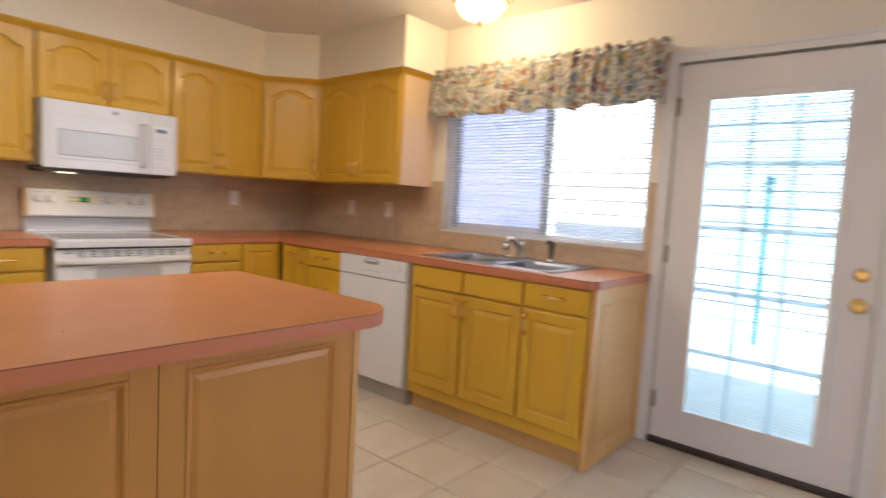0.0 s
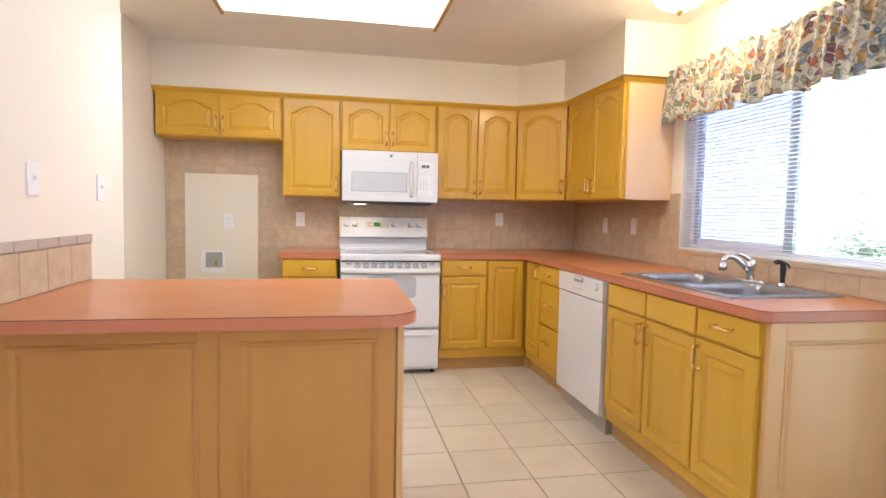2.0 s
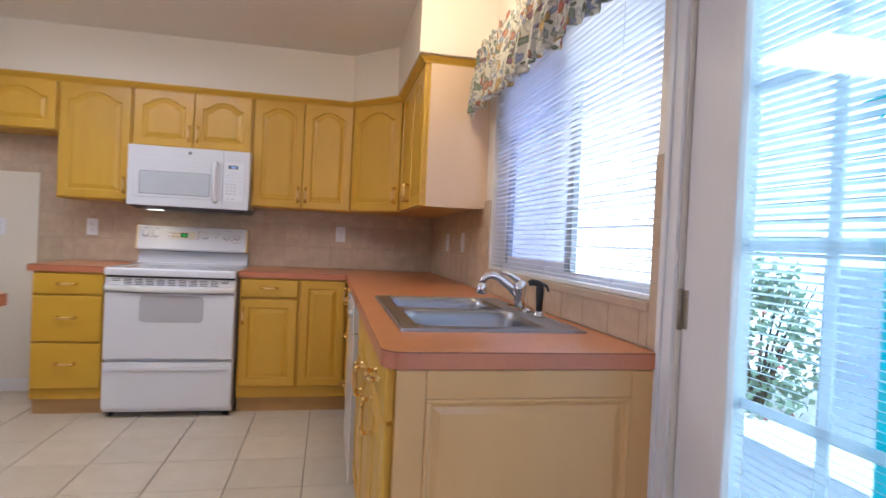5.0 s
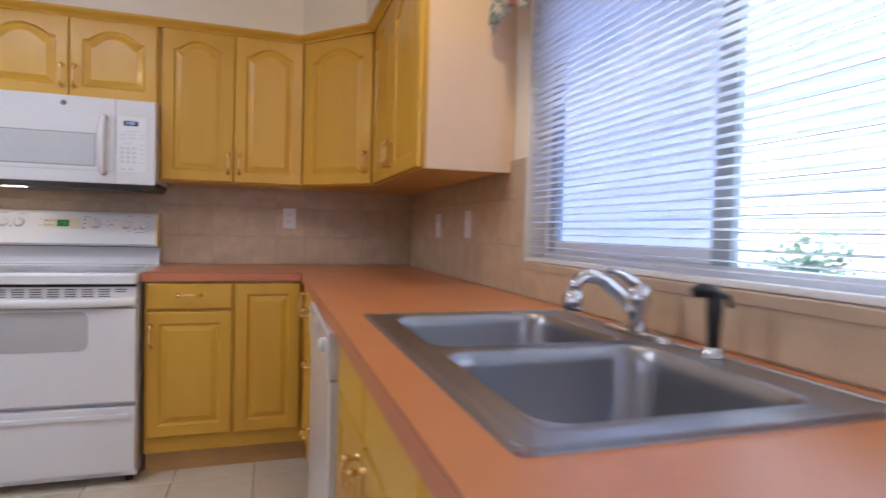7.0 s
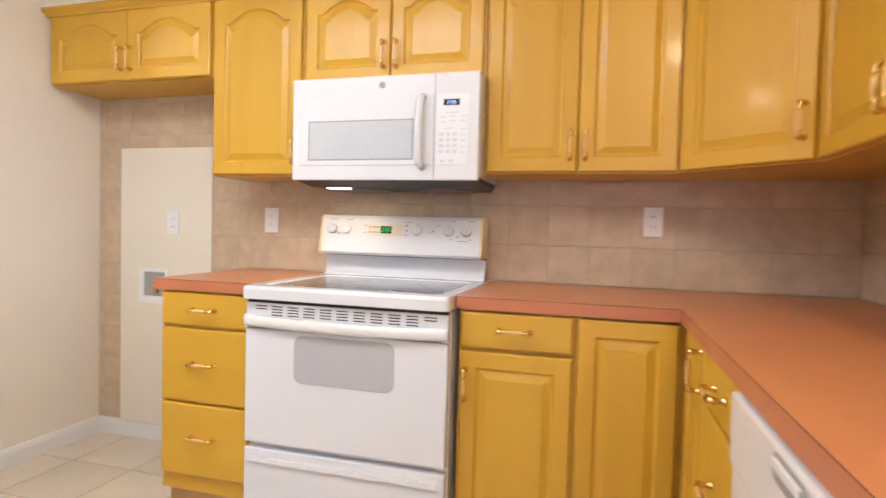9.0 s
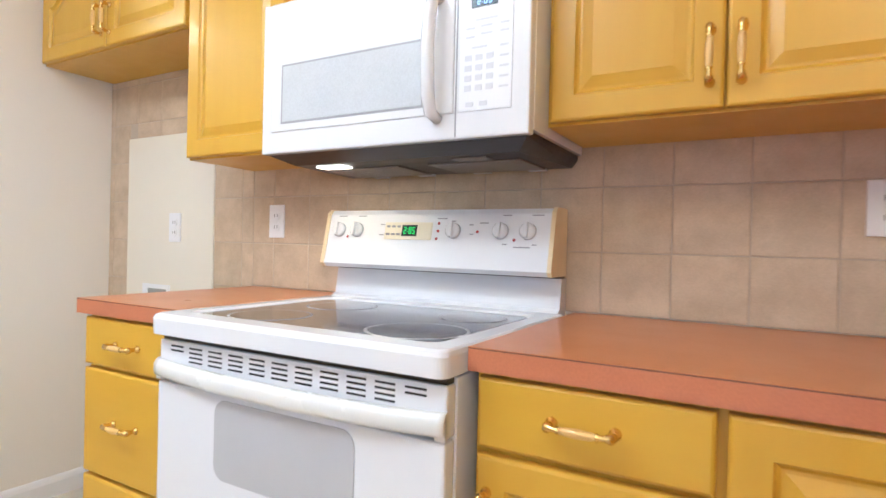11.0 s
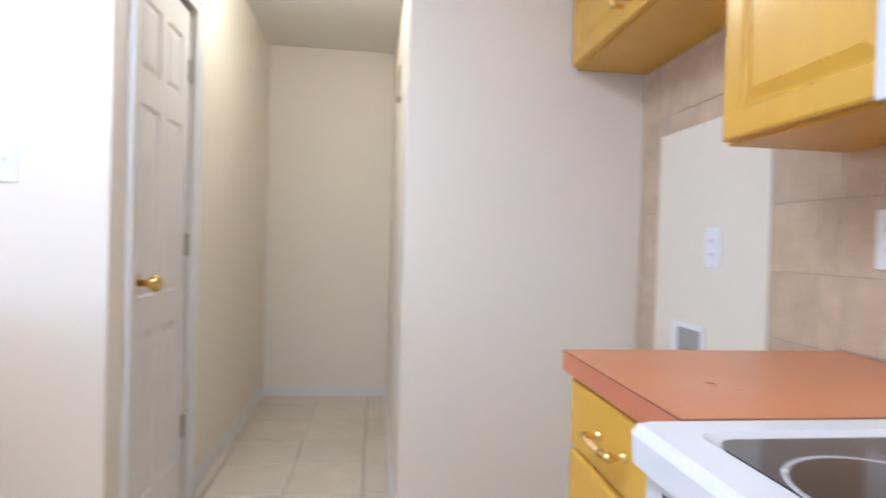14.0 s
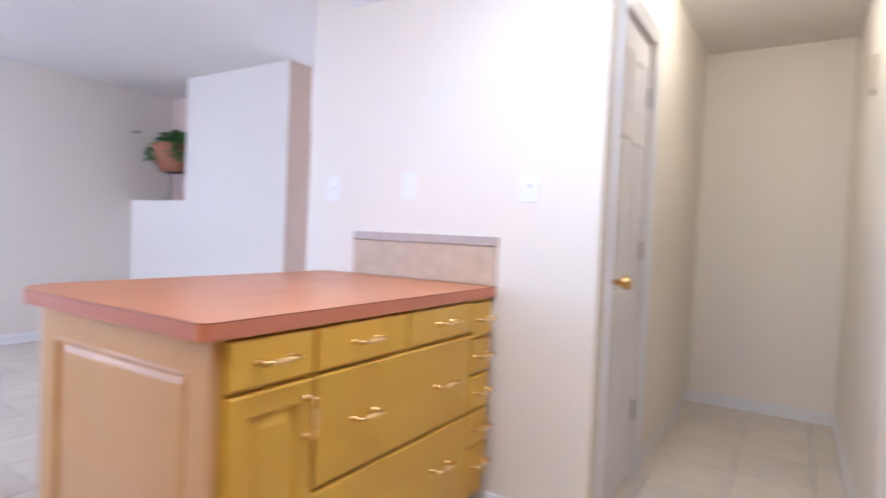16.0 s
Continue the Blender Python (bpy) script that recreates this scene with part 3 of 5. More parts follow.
def base_cabinet(m, w, fronts, label, depth=0.58, group="maple base cabinets", hollow=False):
    cab = thing("base_cabinet", label, "kitchen cabinet", m, group)
    if hollow:
        part("body", box(bmesh.new(), 0.001, w - 0.001, 0.0, depth, 0.10, 0.70, 0.001), WOOD_V, cab)
        part("front_rail", box(bmesh.new(), 0.001, w - 0.001, 0, 0.016, 0.7002, 0.872), WOOD_H, cab)
        for a, b in ((0.001, 0.018), (w - 0.018, w - 0.001)):
            part("side", box(bmesh.new(), a, b, 0.0162, depth, 0.7002, 0.872), WOOD_V, cab)
    else:
        carcass(cab, w, depth, 0.10, 0.872)
    part("toe_kick", box(bmesh.new(), 0.002, w - 0.002, 0.042, depth, 0.0, 0.099), KICK, cab, "dull wooden toe kick board")
    for f in fronts:
        put_front(cab, *f)
    return cab


BF, BE = 3.618, 2.335                                # carcass faces of the base cabinets
base_cabinet(pose(0.455, BF, 0), 0.398, [("drawer", 0.006, 0.392, 0.738, 0.868, [(0.199, 0.803, False)]), ("drawer", 0.006, 0.392, 0.450, 0.732, [(0.199, 0.60, False)]),
             ("drawer", 0.006, 0.392, 0.168, 0.444, [(0.199, 0.32, False)])], "three-drawer golden maple base cabinet beside the range")
corner_base = base_cabinet(pose(1.630, BF, 0), 0.704, [("drawer", 0.008, 0.368, 0.748, 0.868, [(0.186, 0.812, False)]), ("door", 0.008, 0.368, 0.172, 0.740, [(0.030, 0.63, True)]),
             ("door", 0.378, 0.672, 0.172, 0.868)], "golden maple corner base cabinet with drawer and doors")
part("toe_return", box(bmesh.new(), 0.7085, 0.80, -0.016, 0.30, 0.0, 0.099), KICK, corner_base, "dull wooden toe kick return")
E_ROT = -90
base_cabinet(pose(BE, 3.60, 0, rz=E_ROT), 0.722, [("door", 0.03, 0.322, 0.172, 0.868, [(0.290, 0.80, True)]), ("drawer", 0.330, 0.714, 0.745, 0.868, [(0.522, 0.808, False)]),
             ("drawer", 0.330, 0.714, 0.440, 0.738, [(0.522, 0.60, False)]), ("drawer", 0.330, 0.714, 0.168, 0.434, [(0.522, 0.33, False)])], "golden maple base cabinet with narrow door and drawers by the dishwasher")
base_cabinet(pose(BE, 2.252, 0, rz=E_ROT), 1.138, [("drawer", 0.012, 0.390, 0.745, 0.868), ("drawer", 0.398, 0.776, 0.745, 0.868), ("drawer", 0.784, 1.130, 0.745, 0.868, [(0.957, 0.812, False)]),
             ("door", 0.012, 0.390, 0.168, 0.738, [(0.362, 0.66, True)]), ("door", 0.398, 0.776, 0.168, 0.738, [(0.424, 0.66, True)]), ("door", 0.784, 1.130, 0.168, 0.738, [(0.812, 0.66, True)])],
             "golden maple sink base cabinet with three doors below a drawer row", hollow=True)
def framed_panel(parent, x0, w, z0, h, stile, wood=VENEER):
    """A raised field set in stiles and rails."""
    for a, b in ((x0, x0 + stile), (x0 + w - stile, x0 + w)):
        part("stile", box(bmesh.new(), a, b, -0.022, 0, z0, z0 + h, 0.0015), wood, parent)
    for a, b in ((z0, z0 + stile * 1.1), (z0 + h - stile, z0 + h)):
        part("rail", box(bmesh.new(), x0 + stile + 0.0004, x0 + w - stile - 0.0004, -0.022, 0, a, b, 0.0015), wood, parent)
    fw, fh = w - 2 * stile - 0.001, h - 2.1 * stile - 0.001
    bm = bmesh.new()
    rings = []
    for d, y in ((0, 0), (0, -0.0235), (0.004, -0.0255), (0.009, -0.024), (0.014, -0.015), (0.020, -0.012), (0.036, -0.016)):
        rings.append([bm.verts.new((x, y, z)) for x, z in ((d, d), (fw - d, d), (fw - d, fh - d), (d, fh - d))])
    for a, b in zip(rings, rings[1:]):
        for k in range(4):
            bm.faces.new((a[k], a[(k + 1) % 4], b[(k + 1) % 4], b[k]))
    bm.faces.new(rings[-1])
    part("panel", bm, wood, parent, "raised field with a moulded edge", (x0 + stile + 0.0005, 0, z0 + stile * 1.1 + 0.0005))


end = thing("end_panel", "pale maple raised end panel closing the sink cabinets", "cabinet panel", pose(2.335, 1.112, 0))
framed_panel(end, 0.0, 0.638, 0.008, 0.864, 0.066)
# cabinet end beside the wall cabinets: a plain veneer side, window light painted in
one("cabinet_side_panel", box(bmesh.new(), 2.656, 2.978, 2.7185, 2.7225, 1.341, 2.085), SIDE_LIT, "maple veneer skin on the wall cabinet's side, paled for window light", "cabinet panel")

# ---------------------------------------------------------------- worktops
def round_corner(cx, cy, r, a0, a1, n=6):
    return [(cx + r * math.cos(radians(a0 + (a1 - a0) * k / n)), cy + r * math.sin(radians(a0 + (a1 - a0) * k / n))) for k in range(n + 1)]


def worktop(name, outline, label, z0=0.875, z1=0.915):
    top = thing(name, label, "worktop", pose(0, 0, 0))
    part("surface", prism(bmesh.new(), outline, z1 - 0.0012, z1), LAMINATE, top, "terracotta laminate top")
    part("seam", prism(bmesh.new(), outline, z1 - 0.0033, z1 - 0.0013), SEAM, top, "dark laminate seam")
    part("edge", prism(bmesh.new(), outline, z0, z1 - 0.0034), LAM_EDGE, top, "reddish laminate edge strip")
    return top


CE_, CN = 2.300, 3.589                               # worktop edges
worktop("worktop_short", [(0.435, CN), (0.867, CN), (0.867, N - 0.008), (0.435, N - 0.008)], "short terracotta laminate worktop beside the range")
SX0, SX1, SY0, SY1 = 2.375, 2.915, 1.355, 2.228        # sink cut-out, outer rim
long_top = thing("worktop_long", "L-shaped terracotta laminate worktop with rounded end and sink cut-out", "worktop", pose(0, 0, 0))


def slab_with_hole(z0, z1):
    bm = bmesh.new()
    prism(bm, [(1.625, CN), (CE_, CN), (E - 0.008, CN), (E - 0.008, N - 0.008), (1.625, N - 0.008)], z0, z1)
    prism(bm, [(CE_, CN), (CE_, SY1 - 0.03), (E - 0.008, SY1 - 0.03), (E - 0.008, CN)], z0, z1)
    prism(bm, [(CE_, SY1 - 0.03), (CE_, SY0 + 0.03), (SX0 + 0.03, SY0 + 0.03), (SX0 + 0.03, SY1 - 0.03)], z0, z1)
    prism(bm, [(SX1 - 0.03, SY1 - 0.03), (SX1 - 0.03, SY0 + 0.03), (E - 0.008, SY0 + 0.03), (E - 0.008, SY1 - 0.03)], z0, z1)
    prism(bm, [(CE_, SY0 + 0.03)] + round_corner(CE_ + 0.05, 1.083 + 0.05, 0.05, 180, 270) + [(E - 0.008, 1.083), (E - 0.008, SY0 + 0.03)], z0, z1)
    bmesh.ops.remove_doubles(bm, verts=bm.verts, dist=0.0002)
    return bm


part("surface", slab_with_hole(0.9138, 0.915), LAMINATE, long_top, "terracotta laminate top")
part("seam", slab_with_hole(0.9117, 0.9137), SEAM, long_top, "dark laminate seam")
part("edge", slab_with_hole(0.875, 0.9116), LAM_EDGE, long_top, "reddish laminate edge strip")

# island
IX1, IY0, IY1 = 1.108, 1.120, 2.05
outline = [(W + 0.002, IY0)] + round_corner(IX1 - 0.14, IY0 + 0.14, 0.14, -90, 0, 14) + round_corner(IX1 - 0.03, IY1 - 0.03, 0.03, 0, 90, 4) + [(W + 0.002, IY1)]
worktop("island_worktop", outline, "terracotta laminate island worktop with rounded corners")
isl = base_cabinet(pose(1.047, 2.025, 0, rz=180), 1.232,
                   [("drawer", 0.008, 0.262, 0.752, 0.868, [(0.135, 0.812, False)]), ("door", 0.008, 0.262, 0.168, 0.745, [(0.236, 0.65, True)]),
                    ("drawer", 0.270, 0.655, 0.752, 0.868, [(0.46, 0.812, False)]), ("drawer", 0.662, 1.07, 0.752, 0.868, [(0.88, 0.812, False)]),
                    ("drawer", 0.270, 1.07, 0.450, 0.745, [(0.46, 0.60, False), (0.88, 0.60, False)]), ("drawer", 0.270, 1.07, 0.168, 0.443, [(0.46, 0.31, False), (0.88, 0.31, False)])]
                   + [("drawer", 1.078, 1.226, 0.168 + 0.14 * k, 0.168 + 0.14 * (k + 1) - 0.006, [(1.152, 0.168 + 0.14 * k + 0.068, False)]) for k in range(5)],
                   "golden maple island cabinet with doors and many drawers", depth=0.74, group="island cabinets")
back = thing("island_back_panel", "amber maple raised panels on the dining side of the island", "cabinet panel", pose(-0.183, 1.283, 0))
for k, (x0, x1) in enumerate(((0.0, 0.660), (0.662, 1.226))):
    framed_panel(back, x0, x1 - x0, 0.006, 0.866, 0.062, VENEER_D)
side = thing("island_end_panel", "pale maple raised end panel of the island", "cabinet panel", pose(1.048, 1.262, 0, rz=90))
framed_panel(side, 0.0, 0.762, 0.006, 0.866, 0.080)

def rounded(x0, x1, y0, y1, r, n=5):
    return (round_corner(x1 - r, y1 - r, r, 0, 90, n) + round_corner(x0 + r, y1 - r, r, 90, 180, n) + round_corner(x0 + r, y0 + r, r, 180, 270, n) + round_corner(x1 - r, y0 + r, r, 270, 360, n))


def upright(outline, y0, y1):
    """An outline of (x, z) drawn from y0 to y1."""
    bm = prism(bmesh.new(), outline, y0, y1)
    for v in bm.verts:
        v.co = Vector((v.co.x, v.co.z, v.co.y))
    return bm


# ---------------------------------------------------------------- range
rng = thing("range", "white freestanding electric range with glass cooktop and yellowed trim", "stove", pose(0.870, 3.537, 0))
RW = 0.750
part("body", box(bmesh.new(), 0.004, RW - 0.004, 0.035, 0.650, 0.03, 0.865, 0.003), ENAMEL, rng, "white enamel body")
door = part("oven_door", box(bmesh.new(), 0.006, RW - 0.006, 0, 0.034, 0.362, 0.765, 0.006), ENAMEL, rng, "white oven door")
part("window", upright(rounded(0.20, 0.565, 0.588, 0.752, 0.03), -0.0025, 0.004), GREYGLASS, door, "pale grey oven window")
bm = box(bmesh.new(), 0.006, RW - 0.006, 0.004, 0.034, 0.770, 0.856, 0.004)
part("gap", box(bmesh.new(), 0.010, RW - 0.010, 0.010, 0.034, 0.8565, 0.8685), BLACK, rng, "dark gap under the cooktop")
part("vent_panel", bm, ENAMEL, rng, "white vent panel above the oven door")
slot_mesh = mesh_of("vent_slot", box(bmesh.new(), 0, 0.042, 0.0, 0.003, 0, 0.0038), BLACK)
for k in range(11):
    for r in range(2 if k in (0, 10) else 4):
        part("vent_slot", slot_mesh, None, rng, at=(0.046 + k * 0.0618, 0.0032, 0.8435 - r * 0.0098))
bm = bmesh.new()
rings = []
for k in range(49):
    u = k / 48
    bow = math.sin(math.pi * min(1, max(0, 0.02 + 0.96 * u))) ** 0.45
    x, y, z = 0.004 + (RW - 0.008) * u, -0.002 - 0.028 * bow, 0.797 - 0.008 * bow
    rings.append([bm.verts.new((x, y + dy, z + dz)) for dy, dz in ((0.0, -0.010), (0.0, 0.008), (0.006, 0.018), (0.014, 0.021), (0.020, 0.016), (0.020, -0.014), (0.012, -0.020), (0.004, -0.017))])
for a, b in zip(rings, rings[1:]):
    for i in range(8):
        bm.faces.new((a[i], a[(i + 1) % 8], b[(i + 1) % 8], b[i])).smooth = True
bm.faces.new(rings[0][::-1])
bm.faces.new(rings[-1])
for x in (0.004, RW - 0.024):
    box(bm, x, x + 0.020, -0.004, 0.004, 0.768, 0.812, 0.002)
part("oven_handle", bm, ENAMEL_W, rng, "slightly yellowed curved oven handle")
dr = part("storage_drawer", box(bmesh.new(), 0.006, RW - 0.006, 0, 0.034, 0.058, 0.342, 0.006), ENAMEL, rng, "white storage drawer")
part("lip", box(bmesh.new(), 0.03, RW - 0.03, -0.010, 0.001, 0.295, 0.315, 0.003), ENAMEL, dr, "pull lip")
for x, y in ((0.04, 0.07), (RW - 0.04, 0.07), (0.04, 0.62), (RW - 0.04, 0.62)):
    part("foot", lathe(bmesh.new(), [(0.018, 0), (0.018, 0.01), (0.012, 0.031)], (x, y, 0), "z", 10), BLACK, rng, "black levelling foot")
# cooktop: rim with a sunk glass sheet
bm = bmesh.new()


def ring_stack(bm, loops, cap_first=False, cap_last=True, smooth=False):
    """loops: (outline of (x, y), z); joins loop to loop."""
    rings = [[bm.verts.new((x, y, z)) for x, y in o] for o, z in loops]
    for a, b in zip(rings, rings[1:]):
        for k in range(len(a)):
            bm.faces.new((a[k], a[(k + 1) % len(a)], b[(k + 1) % len(a)], b[k])).smooth = smooth
    if cap_first:
        bm.faces.new(rings[0][::-1])
    if cap_last:
        bm.faces.new(rings[-1])
    return bm


ring_stack(bm, [(rounded(0.004, RW - 0.004, -0.012, 0.60, 0.02), 0.869), (rounded(0, RW, -0.018, 0.60, 0.02), 0.871), (rounded(-0.001, RW + 0.001, -0.020, 0.60, 0.02), 0.905), (rounded(0.002, RW - 0.002, -0.016, 0.598, 0.02), 0.913),
                (rounded(0.008, RW - 0.008, -0.010, 0.595, 0.02), 0.916), (rounded(0.045, RW - 0.045, 0.036, 0.524, 0.03), 0.9165), (rounded(0.058, RW - 0.058, 0.046, 0.512, 0.03), 0.910)], True, True)
part("cooktop_rim", bm, ENAMEL, rng, "white enamel cooktop rim")
part("cooktop_glass", prism(bmesh.new(), rounded(0.060, RW - 0.060, 0.048, 0.510, 0.03), 0.9102, 0.9125), COOKTOP, rng, "glossy dark ceramic cooktop glass")
for x, y, r in ((0.205, 0.140, 0.094), (0.590, 0.155, 0.105), (0.210, 0.385, 0.094), (0.592, 0.395, 0.080)):
    part("burner_ring", lathe(bmesh.new(), [(r * 0.93, 0.9127), (r * 0.93, 0.9130), (r, 0.9130), (r, 0.9127)], (x, y, 0), "z", 40), RING, rng, "pale printed burner ring")
    part("burner", lathe(bmesh.new(), [(r * 0.93, 0.9131), (r * 0.93, 0.9133)], (x, y, 0), "z", 40), BURNER, rng, "dark burner zone")
# back guard
bm = bmesh.new()
sec = [(0.598, 0.905), (0.575, 0.912), (0.60, 0.925), (0.604, 0.945), (0.612, 1.002), (0.650, 1.002), (0.650, 0.905)]
a = [bm.verts.new((0.0, y, z)) for y, z in sec]
b = [bm.verts.new((RW - 0.018, y, z)) for y, z in sec]
bm.faces.new(a)
bm.faces.new(b[::-1])
for i in range(len(sec)):
    j = (i + 1) % len(sec)
    bm.faces.new((a[i], a[j], b[j], b[i]))
part("splash_panel", bm, ENAMEL, rng, "white splash panel behind the cooktop")
part("guard_gap", box(bmesh.new(), 0.004, RW - 0.022, 0.612, 0.648, 1.0022, 1.0075), BLACK, rng, "dark gap below the control panel")
GS = [(0.540, 1.008), (0.530, 1.020), (0.562, 1.166), (0.573, 1.179), (0.648, 1.179), (0.648, 1.008)]


def guard_slice(x0, x1, grow=0.0):
    bm = bmesh.new()
    a = [bm.verts.new((x0, y - grow * (k < 3), z + grow * (2 <= k < 5))) for k, (y, z) in enumerate(GS)]
    b = [bm.verts.new((x1, y - grow * (k < 3), z + grow * (2 <= k < 5))) for k, (y, z) in enumerate(GS)]
    bm.faces.new(a)
    bm.faces.new(b[::-1])
    for i in range(len(GS)):
        j = (i + 1) % len(GS)
        bm.faces.new((a[i], a[j], b[j], b[i]))
    return bm


guard = part("control_panel", guard_slice(0.010, RW - 0.028), ENAMEL, rng, "white control panel")
part("end_cap", guard_slice(-0.001, 0.012, 0.003), YELLOWED, guard, "yellowed plastic end cap")
part("end_cap", guard_slice(RW - 0.029, RW - 0.018, 0.003), YELLOWED, guard, "yellowed plastic end cap")


def on_guard(x, z, d=0.0):
    """A point of the control panel's sloped face."""
    return (x, 0.530 + 0.032 * (z - 1.020) / 0.146 - d, z)


tilt = Matrix.Rotation(math.atan2(0.032, 0.146) * -1, 4, "X")
for x in (0.055, 0.122, 0.448, 0.587, 0.662):
    bm = lathe(bmesh.new(), [(0.022, 0.0), (0.021, -0.010), (0.018, -0.014), (0.016, -0.015)], (0, 0, 0), "y", 20)
    box(bm, -0.005, 0.005, -0.024, -0.012, -0.020, 0.020, 0.002)
    part("knob", bm, ENAMEL, guard, "white control knob", Matrix.Translation(on_guard(x, 1.120)) @ tilt)
disp = part("display_panel", box(bmesh.new(), -0.080, 0.078, -0.0022, 0.001, -0.024, 0.026, 0.001), BEIGE, guard, "beige oven display panel", Matrix.Translation(on_guard(0.303, 1.117)) @ tilt)
bm = box(bmesh.new(), -0.020, 0.030, -0.0035, -0.001, -0.014, 0.018)
part("display", bm, LCD_DARK, guard, "dark clock window", Matrix.Translation(on_guard(0.303, 1.117)) @ tilt)
SEG = {"0": "abcdef", "1": "bc", "2": "abged", "5": "afgcd", "4": "fgbc", "3": "abgcd"}


def digits(text, w, h, gap, t):
    bm = bmesh.new()
    x = 0
    for ch in text:
        if ch == ":":
            box(bm, x, x + t, -0.0005, 0, h * 0.3, h * 0.3 + t)
            box(bm, x, x + t, -0.0005, 0, h * 0.65, h * 0.65 + t)
            x += t + gap
            continue
        for s in SEG[ch]:
            x0, x1, z0, z1 = {"a": (0, w, h - t, h), "g": (0, w, h / 2 - t / 2, h / 2 + t / 2), "d": (0, w, 0, t), "b": (w - t, w, h / 2, h), "c": (w - t, w, 0, h / 2),
                              "e": (0, t, 0, h / 2), "f": (0, t, h / 2, h)}[s]
            box(bm, x + x0, x + x1, -0.0005, 0, z0, z1)
        x += w + gap
    return bm


part("clock_digits", digits("2:05", 0.0085, 0.020, 0.003, 0.0028), GREEN_LCD, guard, "green clock digits", Matrix.Translation(on_guard(0.303, 1.117)) @ tilt @ pose(-0.0135, -0.0038, -0.008))
for x, z in ((0.400, 1.140), (0.400, 1.119), (0.398, 1.098), (0.088, 1.100), (0.520, 1.118), (0.626, 1.098)):
    part("indicator", lathe(bmesh.new(), [(0.0042, 0), (0.0042, -0.001), (0.003, -0.0022)], (0, 0, 0), "y", 10), RED, guard, "small red indicator lamp", Matrix.Translation(on_guard(x, z)) @ tilt)
bm = bmesh.new()
for x, z, w in ((0.045, 1.160, 0.03), (0.120, 1.160, 0.03), (0.205, 1.135, 0.014), (0.203, 1.105, 0.016), (0.395, 1.152, 0.03), (0.525, 1.140, 0.025), (0.590, 1.160, 0.024), (0.670, 1.160, 0.03),
                (0.595, 1.085, 0.012), (0.675, 1.085, 0.012), (0.626, 1.078, 0.045), (0.44, 1.145, 0.012), (0.495, 1.135, 0.012), (0.498, 1.110, 0.012)):
    p = on_guard(x, z)
    box(bm, p[0], p[0] + w, p[1] - 0.0008, p[1] + 0.001, z, z + 0.003)
for k in range(6):
    p = on_guard(0.230 + 0.018 * (k % 3), 1.128 - 0.022 * (k // 3))
    box(bm, p[0], p[0] + 0.011, p[1] - 0.0032, p[1] - 0.001, p[2], p[2] + 0.006)
tagged(part("printing", bm, PRINT, guard, "grey printed legends as bars"), kind="stuff")

# ---------------------------------------------------------------- microwave
mw = thing("microwave", "white over-the-range microwave with grey window and keypad", "microwave", pose(0.884, 3.812, -0.010))
MW, M0, M1 = 0.750, 1.318, 1.708
part("body", box(bmesh.new(), 0, MW, 0.03, 0.378, M0 + 0.012, M1, 0.002), ENAMEL, mw, "white metal case")
part("face", box(bmesh.new(), 0, MW, 0, 0.0295, M0, M1, 0.005), ENAMEL, mw, "white front fascia")
dm = part("door", box(bmesh.new(), 0.035, 0.578, -0.004, 0.004, M0 + 0.055, M1 - 0.078, 0.003), ENAMEL, mw, "white microwave door")
part("window_rim", box(bmesh.new(), 0.072, 0.505, -0.0048, 0.0, M0 + 0.074, M1 - 0.164, 0.001), PRINT, dm, "thin dark window rim")
part("window", box(bmesh.new(), 0.077, 0.500, -0.0055, 0.0, M0 + 0.079, M1 - 0.169, 0.002), GREYWIN, dm, "grey dotted window")
part("door_seam", box(bmesh.new(), 0.582, 0.585, -0.0012, 0.001, M0 + 0.004, M1 - 0.004), PRINT, mw, "seam beside the door")
bm = tube(bmesh.new(), [(0.540, -0.002, M1 - 0.085), (0.538, -0.030, M1 - 0.095), (0.536, -0.038, M1 - 0.13), (0.534, -0.042, 1.51), (0.536, -0.038, M0 + 0.09), (0.538, -0.030, M0 + 0.055), (0.540, -0.002, M0 + 0.045)],
          [0.012, 0.014, 0.015, 0.015, 0.015, 0.014, 0.012], 12)
part("door_handle", bm, ENAMEL, mw, "white curved door handle")
kp = part("keypad", box(bmesh.new(), 0.592, 0.712, -0.0022, 0.0, M0 + 0.055, M1 - 0.078, 0.001), mat("keypad_film", (0.80, 0.80, 0.83), 0.3), mw, "pale keypad film")
part("display", box(bmesh.new(), 0.618, 0.678, -0.0035, -0.002, 1.588, 1.610), LCD_DARK, kp, "dark clock window")
part("clock_digits", digits("2:05", 0.008, 0.013, 0.0025, 0.0022), BLUE_LCD, kp, "pale blue clock digits", pose(0.631, -0.0037, 1.5925))
bm = bmesh.new()
for r in range(4):
    for c in range(3):
        box(bm, 0.604 + c * 0.025, 0.620 + c * 0.025, -0.003, -0.002, 1.478 - r * 0.021, 1.490 - r * 0.021)
for r in range(5):
    box(bm, 0.684, 0.704, -0.003, -0.002, 1.500 - r * 0.021, 1.504 - r * 0.021)
for x, z, w in ((0.606, 1.544, 0.02), (0.606, 1.526, 0.02), (0.640, 1.546, 0.026), (0.640, 1.530, 0.026), (0.684, 1.546, 0.02), (0.684, 1.530, 0.02), (0.628, 1.560, 0.05), (0.620, 1.503, 0.035)):
    box(bm, x, x + w, -0.003, -0.002, z, z + 0.004)
for x in (0.608, 0.640):
    box(bm, x, x + 0.018, -0.003, -0.002, 1.382, 1.392)
tagged(part("keys", bm, mat("pale_key_print", (0.64, 0.64, 0.68), 0.5), kp, "grey printed keys as bars"), kind="stuff")
